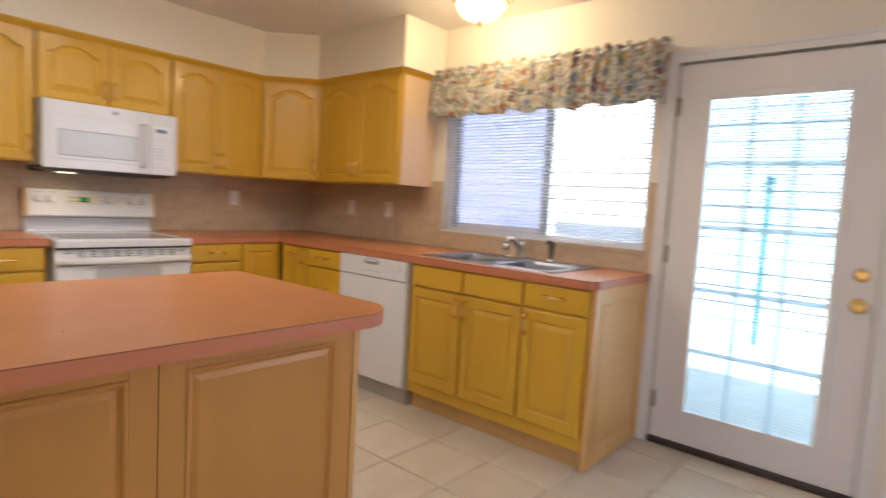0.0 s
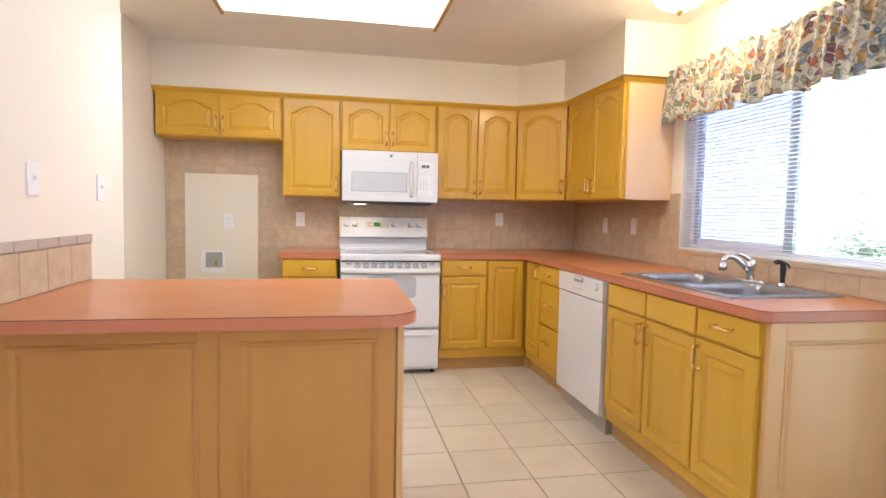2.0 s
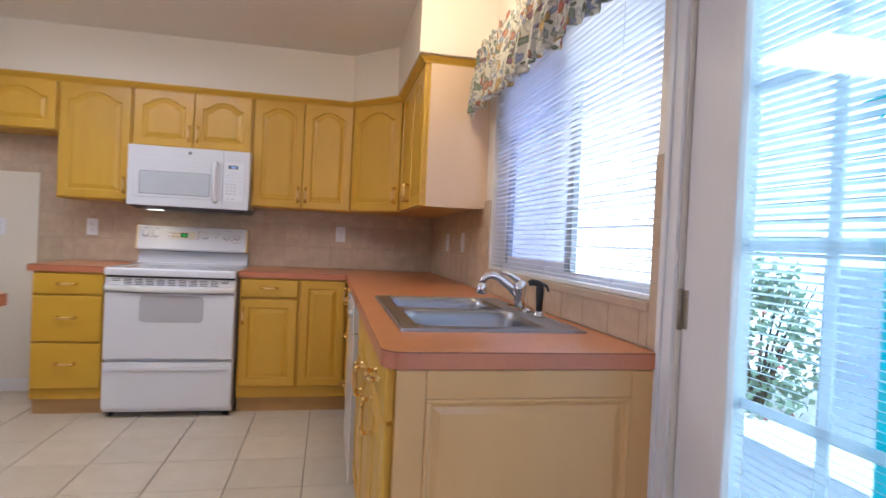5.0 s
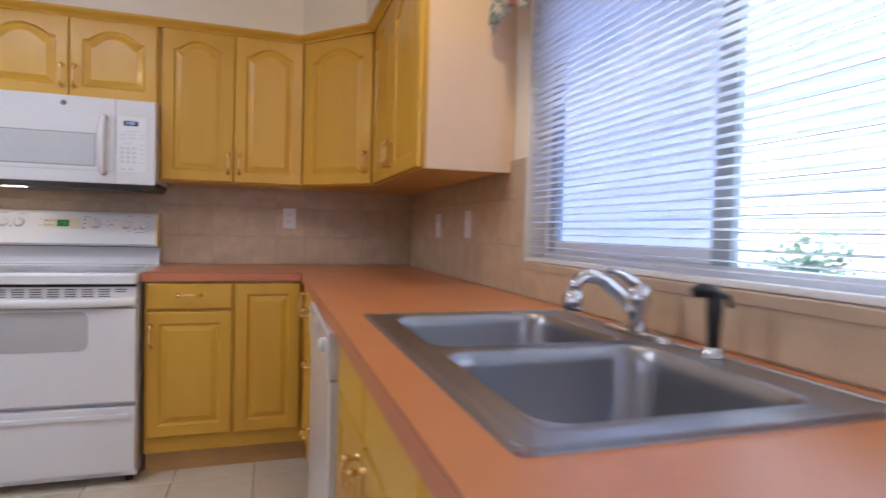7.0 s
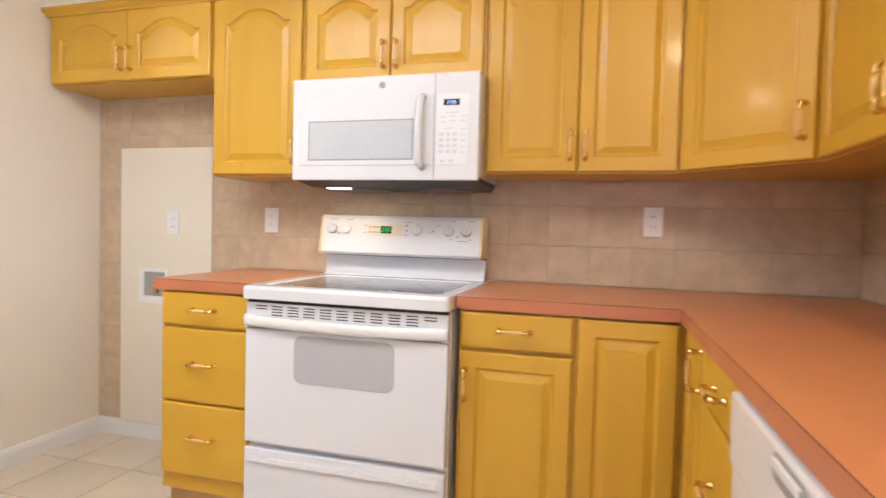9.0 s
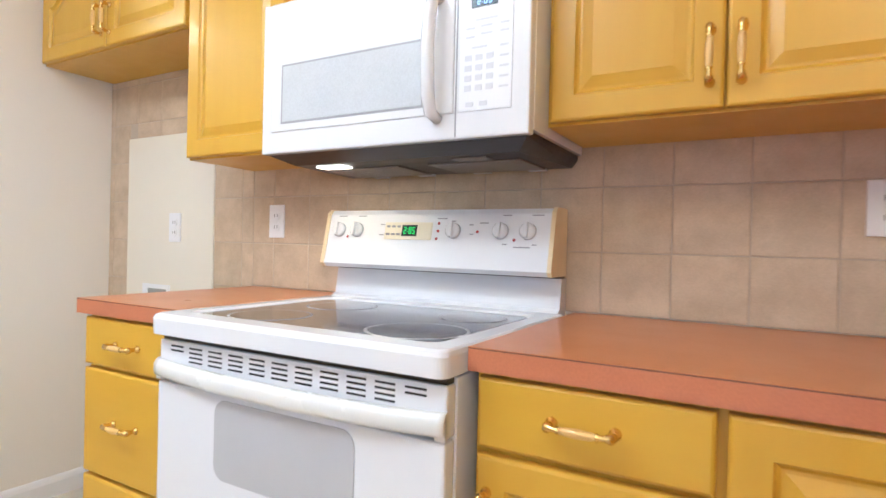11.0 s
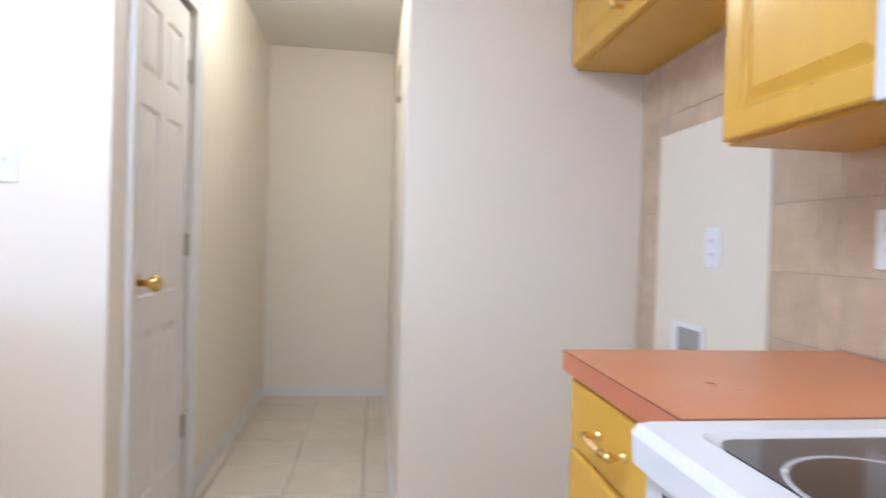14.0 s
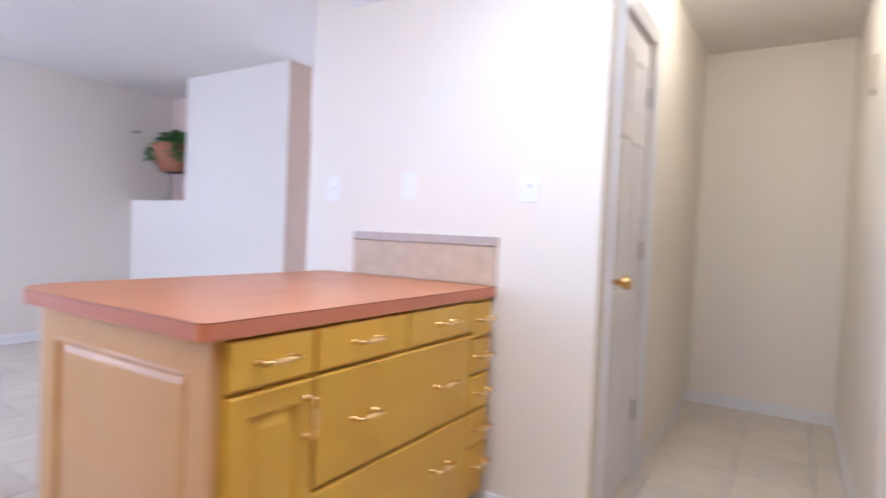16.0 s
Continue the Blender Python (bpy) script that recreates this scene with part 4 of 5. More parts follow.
part("badge", lathe(bmesh.new(), [(0.012, 0), (0.012, -0.0015), (0.010, -0.002)], (0.376, 0.0, M1 - 0.035), "y", 20), mat("badge_grey", (0.25, 0.25, 0.28), 0.3, metal=0.6), mw, "small round grey badge")
bm = bmesh.new()
a = [(0.01, 0.02), (MW - 0.01, 0.02), (MW - 0.01, 0.375), (0.01, 0.375)]
b_ = [(0.05, 0.075), (MW - 0.05, 0.075), (MW - 0.02, 0.36), (0.02, 0.36)]
ring_stack(bm, [(a, M0 + 0.011), (a, M0 - 0.001), (b_, M0 - 0.022)], True, True)
part("hood_base", bm, STEEL_D, mw, "dark metal hood underside")
for x0, x1 in ((0.08, 0.33), (0.42, 0.67)):
    part("grease_filter", box(bmesh.new(), x0, x1, 0.16, 0.33, M0 - 0.027, M0 - 0.0225, 0.002), MESHF, mw, "greasy mesh filter")
part("hood_light", box(bmesh.new(), 0.10, 0.19, 0.10, 0.145, M0 - 0.026, M0 - 0.0225, 0.002), HOODBULB, mw, "lit hood lamp lens")
part("hood_light", box(bmesh.new(), 0.52, 0.61, 0.10, 0.145, M0 - 0.026, M0 - 0.0225, 0.002), MESHF, mw, "unlit hood lamp lens")
for x in (0.12, 0.28, 0.46, 0.62):
    part("clip", box(bmesh.new(), x, x + 0.05, 0.335, 0.352, M0 - 0.028, M0 - 0.0225, 0.001), mat("clip_grey", (0.6, 0.6, 0.6), 0.4), mw, "pale filter clip")

# ---------------------------------------------------------------- dishwasher
dw = thing("dishwasher", "white built-in dishwasher between the base cabinets", "dishwasher", pose(2.296, 2.877, 0, rz=-90))
part("body", box(bmesh.new(), 0.003, 0.617, 0.03, 0.60, 0.10, 0.870), ENAMEL, dw, "white tub body")
part("door", box(bmesh.new(), 0.004, 0.616, 0, 0.029, 0.108, 0.748, 0.005), ENAMEL, dw, "white door panel")
cp = part("control_panel", box(bmesh.new(), 0.004, 0.616, -0.006, 0.029, 0.752, 0.872, 0.006), ENAMEL, dw, "white control strip")
# flat grey plate; the recess's shade is only in its colour
part("latch_recess", upright(rounded(0.245, 0.375, 0.828, 0.864, 0.016), -0.0075, -0.005), SLOT, cp, "latch recess, its shade put into a grey plate")
part("latch", box(bmesh.new(), 0.262, 0.358, -0.013, -0.0076, 0.846, 0.860, 0.003), ENAMEL, cp, "white latch lever")
part("dial", lathe(bmesh.new(), [(0.020, 0), (0.018, -0.012), (0.009, -0.016)], (0.548, -0.006, 0.828), "y", 20), ENAMEL_W, cp, "round timer dial")
bm = bmesh.new()
for k in range(5):
    box(bm, 0.23 + k * 0.032, 0.25 + k * 0.032, -0.0068, -0.005, 0.785, 0.789)
tagged(part("printing", bm, PRINT, cp, "grey printed legends as bars"), kind="stuff")
part("toe_plate", box(bmesh.new(), 0.002, 0.618, 0.045, 0.55, 0.0, 0.098, 0.002), mat("grey_toe_plate", (0.42, 0.38, 0.33), 0.5), dw, "grey toe plate")

# ---------------------------------------------------------------- sink and taps
sink = thing("sink", "double-bowl stainless steel drop-in sink", "sink", pose(SX0, SY0, 0.915))
SWX, SWY = SX1 - SX0, SY1 - SY0
bowls = [(0.050, 0.450, 0.045, 0.420), (0.050, 0.450, 0.450, 0.825)]
bm = bmesh.new()
r1 = 0.006
strips = [(0, bowls[0][0], 0, SWY), (bowls[0][1], SWX, 0, SWY), (bowls[0][0], bowls[0][1], 0, bowls[0][2]), (bowls[0][0], bowls[0][1], bowls[0][3], bowls[1][2]), (bowls[0][0], bowls[0][1], bowls[1][3], SWY)]
for x0, x1, y0, y1 in strips:
    box(bm, x0, x1, y0, y1, 0.0005, r1)
bmesh.ops.remove_doubles(bm, verts=bm.verts, dist=0.0002)
part("rim", bm, STEEL, sink, "brushed steel rim")
lip = bmesh.new()
ring_stack(lip, [(rounded(-0.002, SWX + 0.002, -0.002, SWY + 0.002, 0.02), 0.0), (rounded(0.003, SWX - 0.003, 0.003, SWY - 0.003, 0.02), 0.0085), (rounded(0.010, SWX - 0.010, 0.010, SWY - 0.010, 0.02), 0.0085), (rounded(0.014, SWX - 0.014, 0.014, SWY - 0.014, 0.02), 0.0062)], False, False)
part("rolled_edge", lip, STEEL, sink, "raised outer bead")
for x0, x1, y0, y1 in bowls:
    bm = bmesh.new()
    ring_stack(bm, [(rounded(x0 - 0.004, x1 + 0.004, y0 - 0.004, y1 + 0.004, 0.006), 0.0064), (rounded(x0, x1, y0, y1, 0.05), 0.0095), (rounded(x0 + 0.006, x1 - 0.006, y0 + 0.006, y1 - 0.006, 0.055), 0.004),
                    (rounded(x0 + 0.010, x1 - 0.010, y0 + 0.010, y1 - 0.010, 0.06), -0.02), (rounded(x0 + 0.016, x1 - 0.016, y0 + 0.016, y1 - 0.016, 0.06), -0.14),
                    (rounded(x0 + 0.035, x1 - 0.035, y0 + 0.035, y1 - 0.035, 0.06), -0.168), (rounded(x0 + 0.14, x1 - 0.14, y0 + 0.14, y1 - 0.14, 0.04), -0.174)], smooth=True)
    part("bowl", bm, STEEL, sink, "deep brushed steel bowl")
    cx, cy = (x0 + x1) / 2, (y0 + y1) / 2
    part("drain", lathe(bmesh.new(), [(0.043, -0.173), (0.043, -0.171), (0.034, -0.1715), (0.03, -0.176)], (cx, cy, 0), "z", 24), CHROME, sink, "chrome drain strainer")
tap = thing("faucet", "chrome single-lever kitchen faucet on the sink deck", "faucet", pose(2.889, 1.868, 0.9212))
tap.scale = (0.80, 0.80, 0.82)
part("base_plate", ring_stack(bmesh.new(), [(rounded(-0.028, 0.028, -0.13, 0.13, 0.026), 0.0), (rounded(-0.026, 0.026, -0.128, 0.128, 0.025), 0.008), (rounded(-0.018, 0.018, -0.11, 0.11, 0.017), 0.014)], True), CHROME, tap, "chrome base plate")
part("body", lathe(bmesh.new(), [(0.026, 0.012), (0.025, 0.05), (0.029, 0.07), (0.033, 0.09), (0.032, 0.112), (0.022, 0.128), (0.006, 0.134)], (0, 0, 0), "z", 20), CHROME, tap, "chrome faucet body")
part("spout", tube(bmesh.new(), [(-0.005, 0, 0.060), (-0.05, 0.005, 0.100), (-0.10, 0.010, 0.138), (-0.13, 0.013, 0.150), (-0.16, 0.016, 0.146), (-0.178, 0.018, 0.128), (-0.182, 0.018, 0.112)],
     [0.021, 0.020, 0.018, 0.018, 0.017, 0.016, 0.016], 12), CHROME, tap, "chrome swivel spout")
part("aerator", lathe(bmesh.new(), [(0.020, 0.062), (0.025, 0.070), (0.025, 0.096), (0.018, 0.114)], (-0.183, 0.018, 0), "z", 16), CHROME, tap, "wide chrome spray head")
part("lever", tube(bmesh.new(), [(0.0, 0, 0.118), (-0.02, 0.0, 0.136), (-0.06, 0.0, 0.158), (-0.10, 0.0, 0.168)], [0.018, 0.014, 0.011, 0.009], 10), CHROME, tap, "chrome lever handle")
spr = thing("side_sprayer", "black side sprayer in a chrome collar on the sink deck", "sprayer", pose(2.884, 1.655, 0.9212))
spr.scale = (0.86, 0.86, 0.80)
part("collar", lathe(bmesh.new(), [(0.026, 0), (0.026, 0.006), (0.019, 0.016), (0.017, 0.024)], (0, 0, 0), "z", 18), CHROME, spr, "chrome collar")
part("stem", lathe(bmesh.new(), [(0.013, 0.02), (0.013, 0.06), (0.016, 0.10), (0.015, 0.135), (0.010, 0.146)], (0, 0, 0), "z", 14), BLACK, spr, "black grip")
part("nozzle", tube(bmesh.new(), [(0.012, 0.0, 0.134), (-0.01, 0.0, 0.142), (-0.032, 0.004, 0.146), (-0.046, 0.006, 0.140)], [0.012, 0.014, 0.015, 0.012], 12), BLACK, spr, "black spray nozzle")
part("trigger", tube(bmesh.new(), [(0.012, 0, 0.140), (0.026, -0.006, 0.130), (0.032, -0.010, 0.108)], [0.007, 0.006, 0.004], 8), BLACK, spr, "black trigger lever")


# ---------------------------------------------------------------- plates and boxes on the walls
def plate(m, style, label, holder=None):
    """A cover plate, front towards -y, centred."""
    p = thing("socket" if style == "socket" else "light_switch", label, "wall socket" if style == "socket" else "light switch", m, "sockets" if style == "socket" else "switches")
    part("cover", box(bmesh.new(), -0.036, 0.036, -0.006, 0.0, -0.058, 0.058, 0.0025), PLATE, p, "white plastic cover plate")
    if style == "socket":
        for s in (-1, 1):
            part("receptacle", lathe(bmesh.new(), [(0.017, -0.0055), (0.017, -0.0085)], (0, 0, s * 0.02), "y", 16), PLATE, p, "round receptacle face")
            bm = box(bmesh.new(), -0.008, -0.005, -0.0092, -0.008, s * 0.02 - 0.005, s * 0.02 + 0.006)
            box(bm, 0.005, 0.008, -0.0092, -0.008, s * 0.02 - 0.005, s * 0.02 + 0.006)
            part("slots", bm, SLOT, p, "dark slots")
    else:
        part("toggle_frame", box(bmesh.new(), -0.010, 0.010, -0.0072, -0.005, -0.018, 0.018, 0.001), PLATE, p, "toggle surround")
        part("toggle", box(bmesh.new(), -0.005, 0.005, -0.018, -0.006, -0.002, 0.012, 0.001), PLATE, p, "white toggle")
    return p


TT = 0.008                                           # how far the wall tiles stand out
plate(pose(0.552, N - TT, 1.150), "socket", "white duplex socket on the tiled backsplash")
plate(pose(2.262, N - TT, 1.178), "socket", "white duplex socket on the tiled backsplash")
plate(pose(-0.013, N - 0.012, 1.125), "socket", "white duplex socket on the bare fridge-space panel")
plate(pose(E - TT, 3.590, 1.155, rz=-90), "switch", "white switch plate on the tiles beside the window")
plate(pose(E - TT, 3.150, 1.160, rz=-90), "switch", "white switch plate on the tiles beside the window")
plate(pose(W, 2.173, 1.310, rz=90), "switch", "white switch plate on the wall beside the pantry")
plate(pose(W, 1.603, 1.320, rz=90), "switch", "white switch plate on the wall above the island")
plate(pose(W, 1.160, 1.310, rz=90), "switch", "white switch plate near the free end of the wall")

wb = thing("ice_maker_box", "recessed grey water supply box with brass valve in fridge space", "water box", pose(-0.130, N - 0.012, 0.800))
bm = bmesh.new()
for x0, x1, z0, z1 in ((-0.090, -0.060, -0.090, 0.090), (0.070, 0.090, -0.090, 0.090), (-0.060, 0.070, 0.072, 0.090), (-0.060, 0.070, -0.090, -0.052)):
    box(bm, x0, x1, -0.005, 0.001, z0, z1)
part("frame", bm, PLATE, wb, "white plastic frame")
part("recess", box(bmesh.new(), -0.060, 0.070, -0.001, 0.001, -0.052, 0.072), mat("box_grey", (0.34, 0.34, 0.32), 0.6), wb, "grey recess")
part("valve", tube(bmesh.new(), [(0.02, -0.001, -0.03), (0.02, -0.016, -0.028), (0.02, -0.018, -0.005), (0.02, -0.018, 0.012)], [0.01, 0.009, 0.009, 0.012], 10), BRASS, wb, "brass supply valve")

# the bare panel in the fridge space
one("bare_wall_panel", box(bmesh.new(), -0.342, 0.215, N - 0.012, N - 0.0005, 0.086, 1.503, 0.001), PAINT_W, "untiled cream wall panel in the fridge space", "wall panel", kind="structure")

vent = thing("air_vent", "white louvred air return grille high on the wall", "air vent", pose(W, 1.44, 2.29, rz=90))
bm = bmesh.new()
for x0, x1, z0, z1 in ((-0.20, -0.175, -0.13, 0.13), (0.175, 0.20, -0.13, 0.13), (-0.175, 0.175, 0.105, 0.13), (-0.175, 0.175, -0.13, -0.105)):
    box(bm, x0, x1, -0.008, 0.0, z0, z1, 0.001)
part("frame", bm, TRIM, vent, "white grille frame")
part("backing", box(bmesh.new(), -0.175, 0.175, -0.002, 0.0, -0.105, 0.105), mat("duct_grey", (0.22, 0.22, 0.25), 0.7), vent, "grey duct behind")
for k in range(12):
    part("louvre", mesh_of("louvre", box(bmesh.new(), -0.175, 0.175, -0.006, -0.0045, -0.007, 0.007), TRIM), None, vent, at=pose(0, 0.0, -0.096 + k * 0.0175, 30, 0, 0) @ pose(0, 0.001, 0))

# ---------------------------------------------------------------- lights in the ceiling
fl = thing("ceiling_light", "long fluorescent box light with golden oak ends and glowing diffuser", "ceiling light", pose(0.81, 2.553, 0))
FX, FY = 0.614, 0.308
part("diffuser", ring_stack(bmesh.new(), [(rounded(-FX + 0.012, FX - 0.012, -FY + 0.01, FY - 0.01, 0.004, 2), 2.435), (rounded(-FX + 0.012, FX - 0.012, -FY + 0.01, FY - 0.01, 0.004, 2), 2.375),
     (rounded(-FX + 0.014, FX - 0.014, -FY + 0.05, FY - 0.05, 0.004, 2), 2.34)], False, True), DIFF, fl, "glowing white acrylic diffuser")
OAK = mat("golden_oak_trim", (0.50, 0.28, 0.07), 0.4, vary=0.5, scale=(20, 4, 20))
for s in (-1, 1):
    part("end_cap", box(bmesh.new(), s * FX - 0.011, s * FX + 0.011, -FY - 0.004, FY + 0.004, 2.333, 2.44, 0.003), OAK, fl, "golden oak end cap")
    part("side_rail", box(bmesh.new(), -FX + 0.012, FX - 0.012, s * FY - 0.006, s * FY + 0.006, 2.405, 2.44, 0.001), OAK, fl, "golden oak side rail")
def dome_light(x, y, label):
    dm_ = thing("dome_light", label, "ceiling light", pose(x, y, 0))
    part("canopy", lathe(bmesh.new(), [(0.06, 2.44), (0.17, 2.436), (0.185, 2.415), (0.178, 2.395), (0.150, 2.385), (0.148, 2.375), (0.135, 2.37)], (0, 0, 0), "z", 36), BRASS, dm_, "polished brass pan")
    part("bowl", lathe(bmesh.new(), [(0.140, 2.374), (0.142, 2.36), (0.128, 2.325), (0.098, 2.292), (0.055, 2.272), (0.012, 2.266)], (0, 0, 0), "z", 32), DOMEG, dm_, "glowing frosted glass bowl").visible_shadow = False
    part("finial", lathe(bmesh.new(), [(0.012, 2.268), (0.016, 2.260), (0.010, 2.250), (0.005, 2.240)], (0, 0, 0), "z", 14), BRASS, dm_, "small brass finial")


dome_light(2.52, 2.01, "brass flush ceiling light with a glowing frosted bowl above the sink")
# this second fixture is added out of view to carry the hall's fill
dome_light(-1.00, 2.88, "unseen brass dome light added to brighten the hall")

# ---------------------------------------------------------------- sink window
win = tagged(new("window_1"), "white sliding window with a grey meeting stile above the sink", "window", kind="structure")
XW = E + 0.075
bm = bmesh.new()
f = 0.040
for y0, y1, z0, z1 in ((WY0, WY1, WZ0, WZ0 + f), (WY0, WY1, WZ1 - f, WZ1), (WY0, WY0 + f, WZ0 + f, WZ1 - f), (WY1 - f, WY1, WZ0 + f, WZ1 - f)):
    box(bm, XW, XW + 0.043, y0, y1, z0, z1, 0.002)
part("window_frame", bm, VINYL, win, "white frame")
YM = 1.82
# sash stiles: their backlit darkness is put into the grey
bm = bmesh.new()
for y0, y1 in ((YM - 0.028, YM + 0.028), (WY1 - f - 0.038, WY1 - f)):
    box(bm, XW - 0.004, XW + 0.020, y0, y1, WZ0 + f, WZ1 - f, 0.002)
part("sash_stile", bm, ALU, win, "grey sash stiles, darkened as if backlit")
bm = bmesh.new()
for z0 in (WZ0 + f, WZ1 - f - 0.035):
    box(bm, XW - 0.004, XW + 0.020, YM + 0.0285, WY1 - f - 0.0385, z0, z0 + 0.035, 0.002)
part("sash_rail", bm, VINYL, win, "white sash rails")
for y0, y1 in ((WY0 + f, YM - 0.028), (YM + 0.028, WY1 - f - 0.038)):
    part("pane", box(bmesh.new(), XW + 0.010, XW + 0.014, y0, y1, WZ0 + f, WZ1 - f), PANE, win, "clear glass pane").visible_shadow = False
part("insect_screen", box(bmesh.new(), XW + 0.030, XW + 0.032, YM, WY1 - f, WZ0 + f, WZ1 - f), SCREEN, win, "grey insect screen").visible_shadow = False
part("window_sill", box(bmesh.new(), E - 0.012, XW, WY0 - 0.004, WY1 + 0.004, WZ0 - 0.022, WZ0 + 0.003, 0.003), SILLT, win, "tan tiled sill")
blind = thing("window_blind", "white horizontal mini blind with slats half open", "window blind", pose(E + 0.018, 0, 0))
part("head_rail", box(bmesh.new(), -0.014, 0.014, WY0 + 0.006, WY1 - 0.006, 2.0, WZ1 - 0.001, 0.002), VINYL, blind, "white head rail")
part("bottom_rail", box(bmesh.new(), -0.012, 0.012, WY0 + 0.006, WY1 - 0.006, WZ0 + 0.005, WZ0 + 0.019, 0.003), VINYL, blind, "white bottom rail")
bm = bmesh.new()
sw, n = 0.0235, 3
for k in range(n + 1):
    u = -0.5 + k / n
    for y in (WY0 + 0.008, WY1 - 0.008):
        bm.verts.new((u * sw, y, -0.012 * u * u * 1.0 + 0.0015))
bm.verts.ensure_lookup_table()
for k in range(n):
    bm.faces.new((bm.verts[2 * k], bm.verts[2 * k + 1], bm.verts[2 * k + 3], bm.verts[2 * k + 2]))
slat_mesh = mesh_of("slat", bm, SLAT)
k, z = 0, WZ0 + 0.034
while z < 1.995:
    part("slat", slat_mesh, None, blind, at=pose(0, 0, z, 0, 4 + 4 * math.sin(k * 1.7), 0))
    z, k = z + 0.0205, k + 1
for y in (1.36, 1.89, 2.42):
    part("ladder_cord", tube(bmesh.new(), [(-0.012, y, WZ0 + 0.012), (-0.012, y, 2.005)], 0.0007, 5), VINYL, blind, "thin white ladder cord")

# valance: a gathered curtain of printed cotton on a rod
bm = bmesh.new()
VY0, VY1 = 1.045, 2.680
uvs, cols = [], 220
lay = []
for i in range(cols + 1):
    u = i / cols
    y = VY1 + (VY0 - VY1) * u
    fold = math.sin(u * 150) * 0.5 + math.sin(u * 83 + 1.3) * 0.35 + math.sin(u * 37 + 0.4) * 0.25
    scallop = 0.5 - 0.5 * math.cos(u * 2 * math.pi * 6)
    bottom = 1.802 + 0.022 * scallop + 0.008 * math.sin(u * 61)
    top = 2.138 + 0.010 * math.sin(u * 170) + 0.006 * math.sin(u * 97)
    col = []
    for j, v in enumerate((0, 0.04, 0.10, 0.14, 0.30, 0.55, 0.80, 0.97, 1.0)):
        z = top + (bottom - top) * v
        tight = 0.35 if v == 0.14 else (0.7 if v < 0.14 else 0.55 + 0.75 * v)
        x = 2.878 - 0.012 * (v > 0.5) + fold * 0.025 * tight - 0.015 * v
        col.append(bm.verts.new((x, y + 0.006 * math.cos(u * 150) * v, z)))
        uvs.append((u * 2.3, v * 0.34))
    lay.append(col)
for a, b in zip(lay, lay[1:]):
    for j in range(len(a) - 1):
        fc = bm.faces.new((a[j], a[j + 1], b[j + 1], b[j]))
        fc.smooth = True
me = mesh_of("valance", bm, FRUIT)
uvl = me.uv_layers.new(name="UVMap")
for loop in me.loops:
    uvl.data[loop.index].uv = uvs[loop.vertex_index]
val = thing("valance", "gathered fruit-print cotton valance over the sink window", "curtain", pose(0, 0, 0))
v_ = part("fabric", me, None, val, "scalloped printed cotton")
so = v_.modifiers.new("thick", "SOLIDIFY")
so.thickness = 0.0015
part("rod", tube(bmesh.new(), [(E, VY0 + 0.015, 2.110), (2.895, VY0 + 0.012, 2.110), (2.885, VY0 + 0.03, 2.110), (2.885, VY1 - 0.03, 2.110), (2.895, VY1 - 0.012, 2.110), (E, VY1 - 0.010, 2.110)], 0.008, 8), VINYL, val, "white curtain rod")

# ---------------------------------------------------------------- glazed door
door1 = tagged(new("door_1"), "white exterior door with fifteen panes and a blind between the glass", "door", kind="structure")
door1.matrix_world = pose(E + 0.012, 1.028, 0, rz=-90)
DW_, DZ0, DZt = 0.912, 0.035, 2.012
gx0, gx1, gz0, gz1 = 0.160, 0.745, 0.205, 1.835
bm = bmesh.new()
for x0, x1, z0, z1 in ((0, gx0, DZ0, DZt), (gx1, DW_, DZ0, DZt), (gx0, gx1, DZ0, gz0), (gx0, gx1, gz1, DZt)):
    box(bm, x0, x1, 0, 0.044, z0, z1)
part("door_leaf", bm, DOORP, door1, "white painted door leaf")
bm = bmesh.new()
for x0, x1, z0, z1 in ((gx0 - 0.028, gx0 + 0.008, gz0 - 0.028, gz1 + 0.028), (gx1 - 0.008, gx1 + 0.028, gz0 - 0.028, gz1 + 0.028), (gx0 + 0.008, gx1 - 0.008, gz0 - 0.028, gz0 + 0.008), (gx0 + 0.008, gx1 - 0.008, gz1 - 0.008, gz1 + 0.028)):
    box(bm, x0, x1, -0.010, 0.010, z0, z1, 0.004)
part("glass_frame", bm, DOORP, door1, "raised white moulding round the glass")
part("pane", box(bmesh.new(), gx0, gx1, 0.008, 0.010, gz0, gz1), PANE_D, door1, "clear inner pane").visible_shadow = False
bm = bmesh.new()
for k in (1, 2):
    x = gx0 + (gx1 - gx0) * k / 3
    box(bm, x - 0.012, x + 0.012, 0.032, 0.040, gz0, gz1, 0.002)
part("glazing_bar", bm, GRILLE, door1, "white upright glazing bars")
bm = bmesh.new()
for k in range(1, 5):
    z = gz0 + (gz1 - gz0) * k / 5
    box(bm, gx0, gx1, 0.0325, 0.0395, z - 0.011, z + 0.011, 0.002)
part("glazing_bar", bm, GRILLE, door1, "white level glazing bars")
bm = bmesh.new()
for k in range(3):
    u = -0.5 + k / 2
    for x in (gx0 + 0.01, gx1 - 0.01):
        bm.verts.new((x, u * 0.016, 0.001 - 0.004 * u * u))
bm.verts.ensure_lookup_table()
for k in range(2):
    bm.faces.new((bm.verts[2 * k], bm.verts[2 * k + 1], bm.verts[2 * k + 3], bm.verts[2 * k + 2]))
ds = mesh_of("slat", bm, SLAT)
z = gz0 + 0.015
while z < gz1 - 0.01:
    part("slat", ds, None, door1, at=pose(0, 0.021, z, -20, 0, 0))
    z += 0.0155
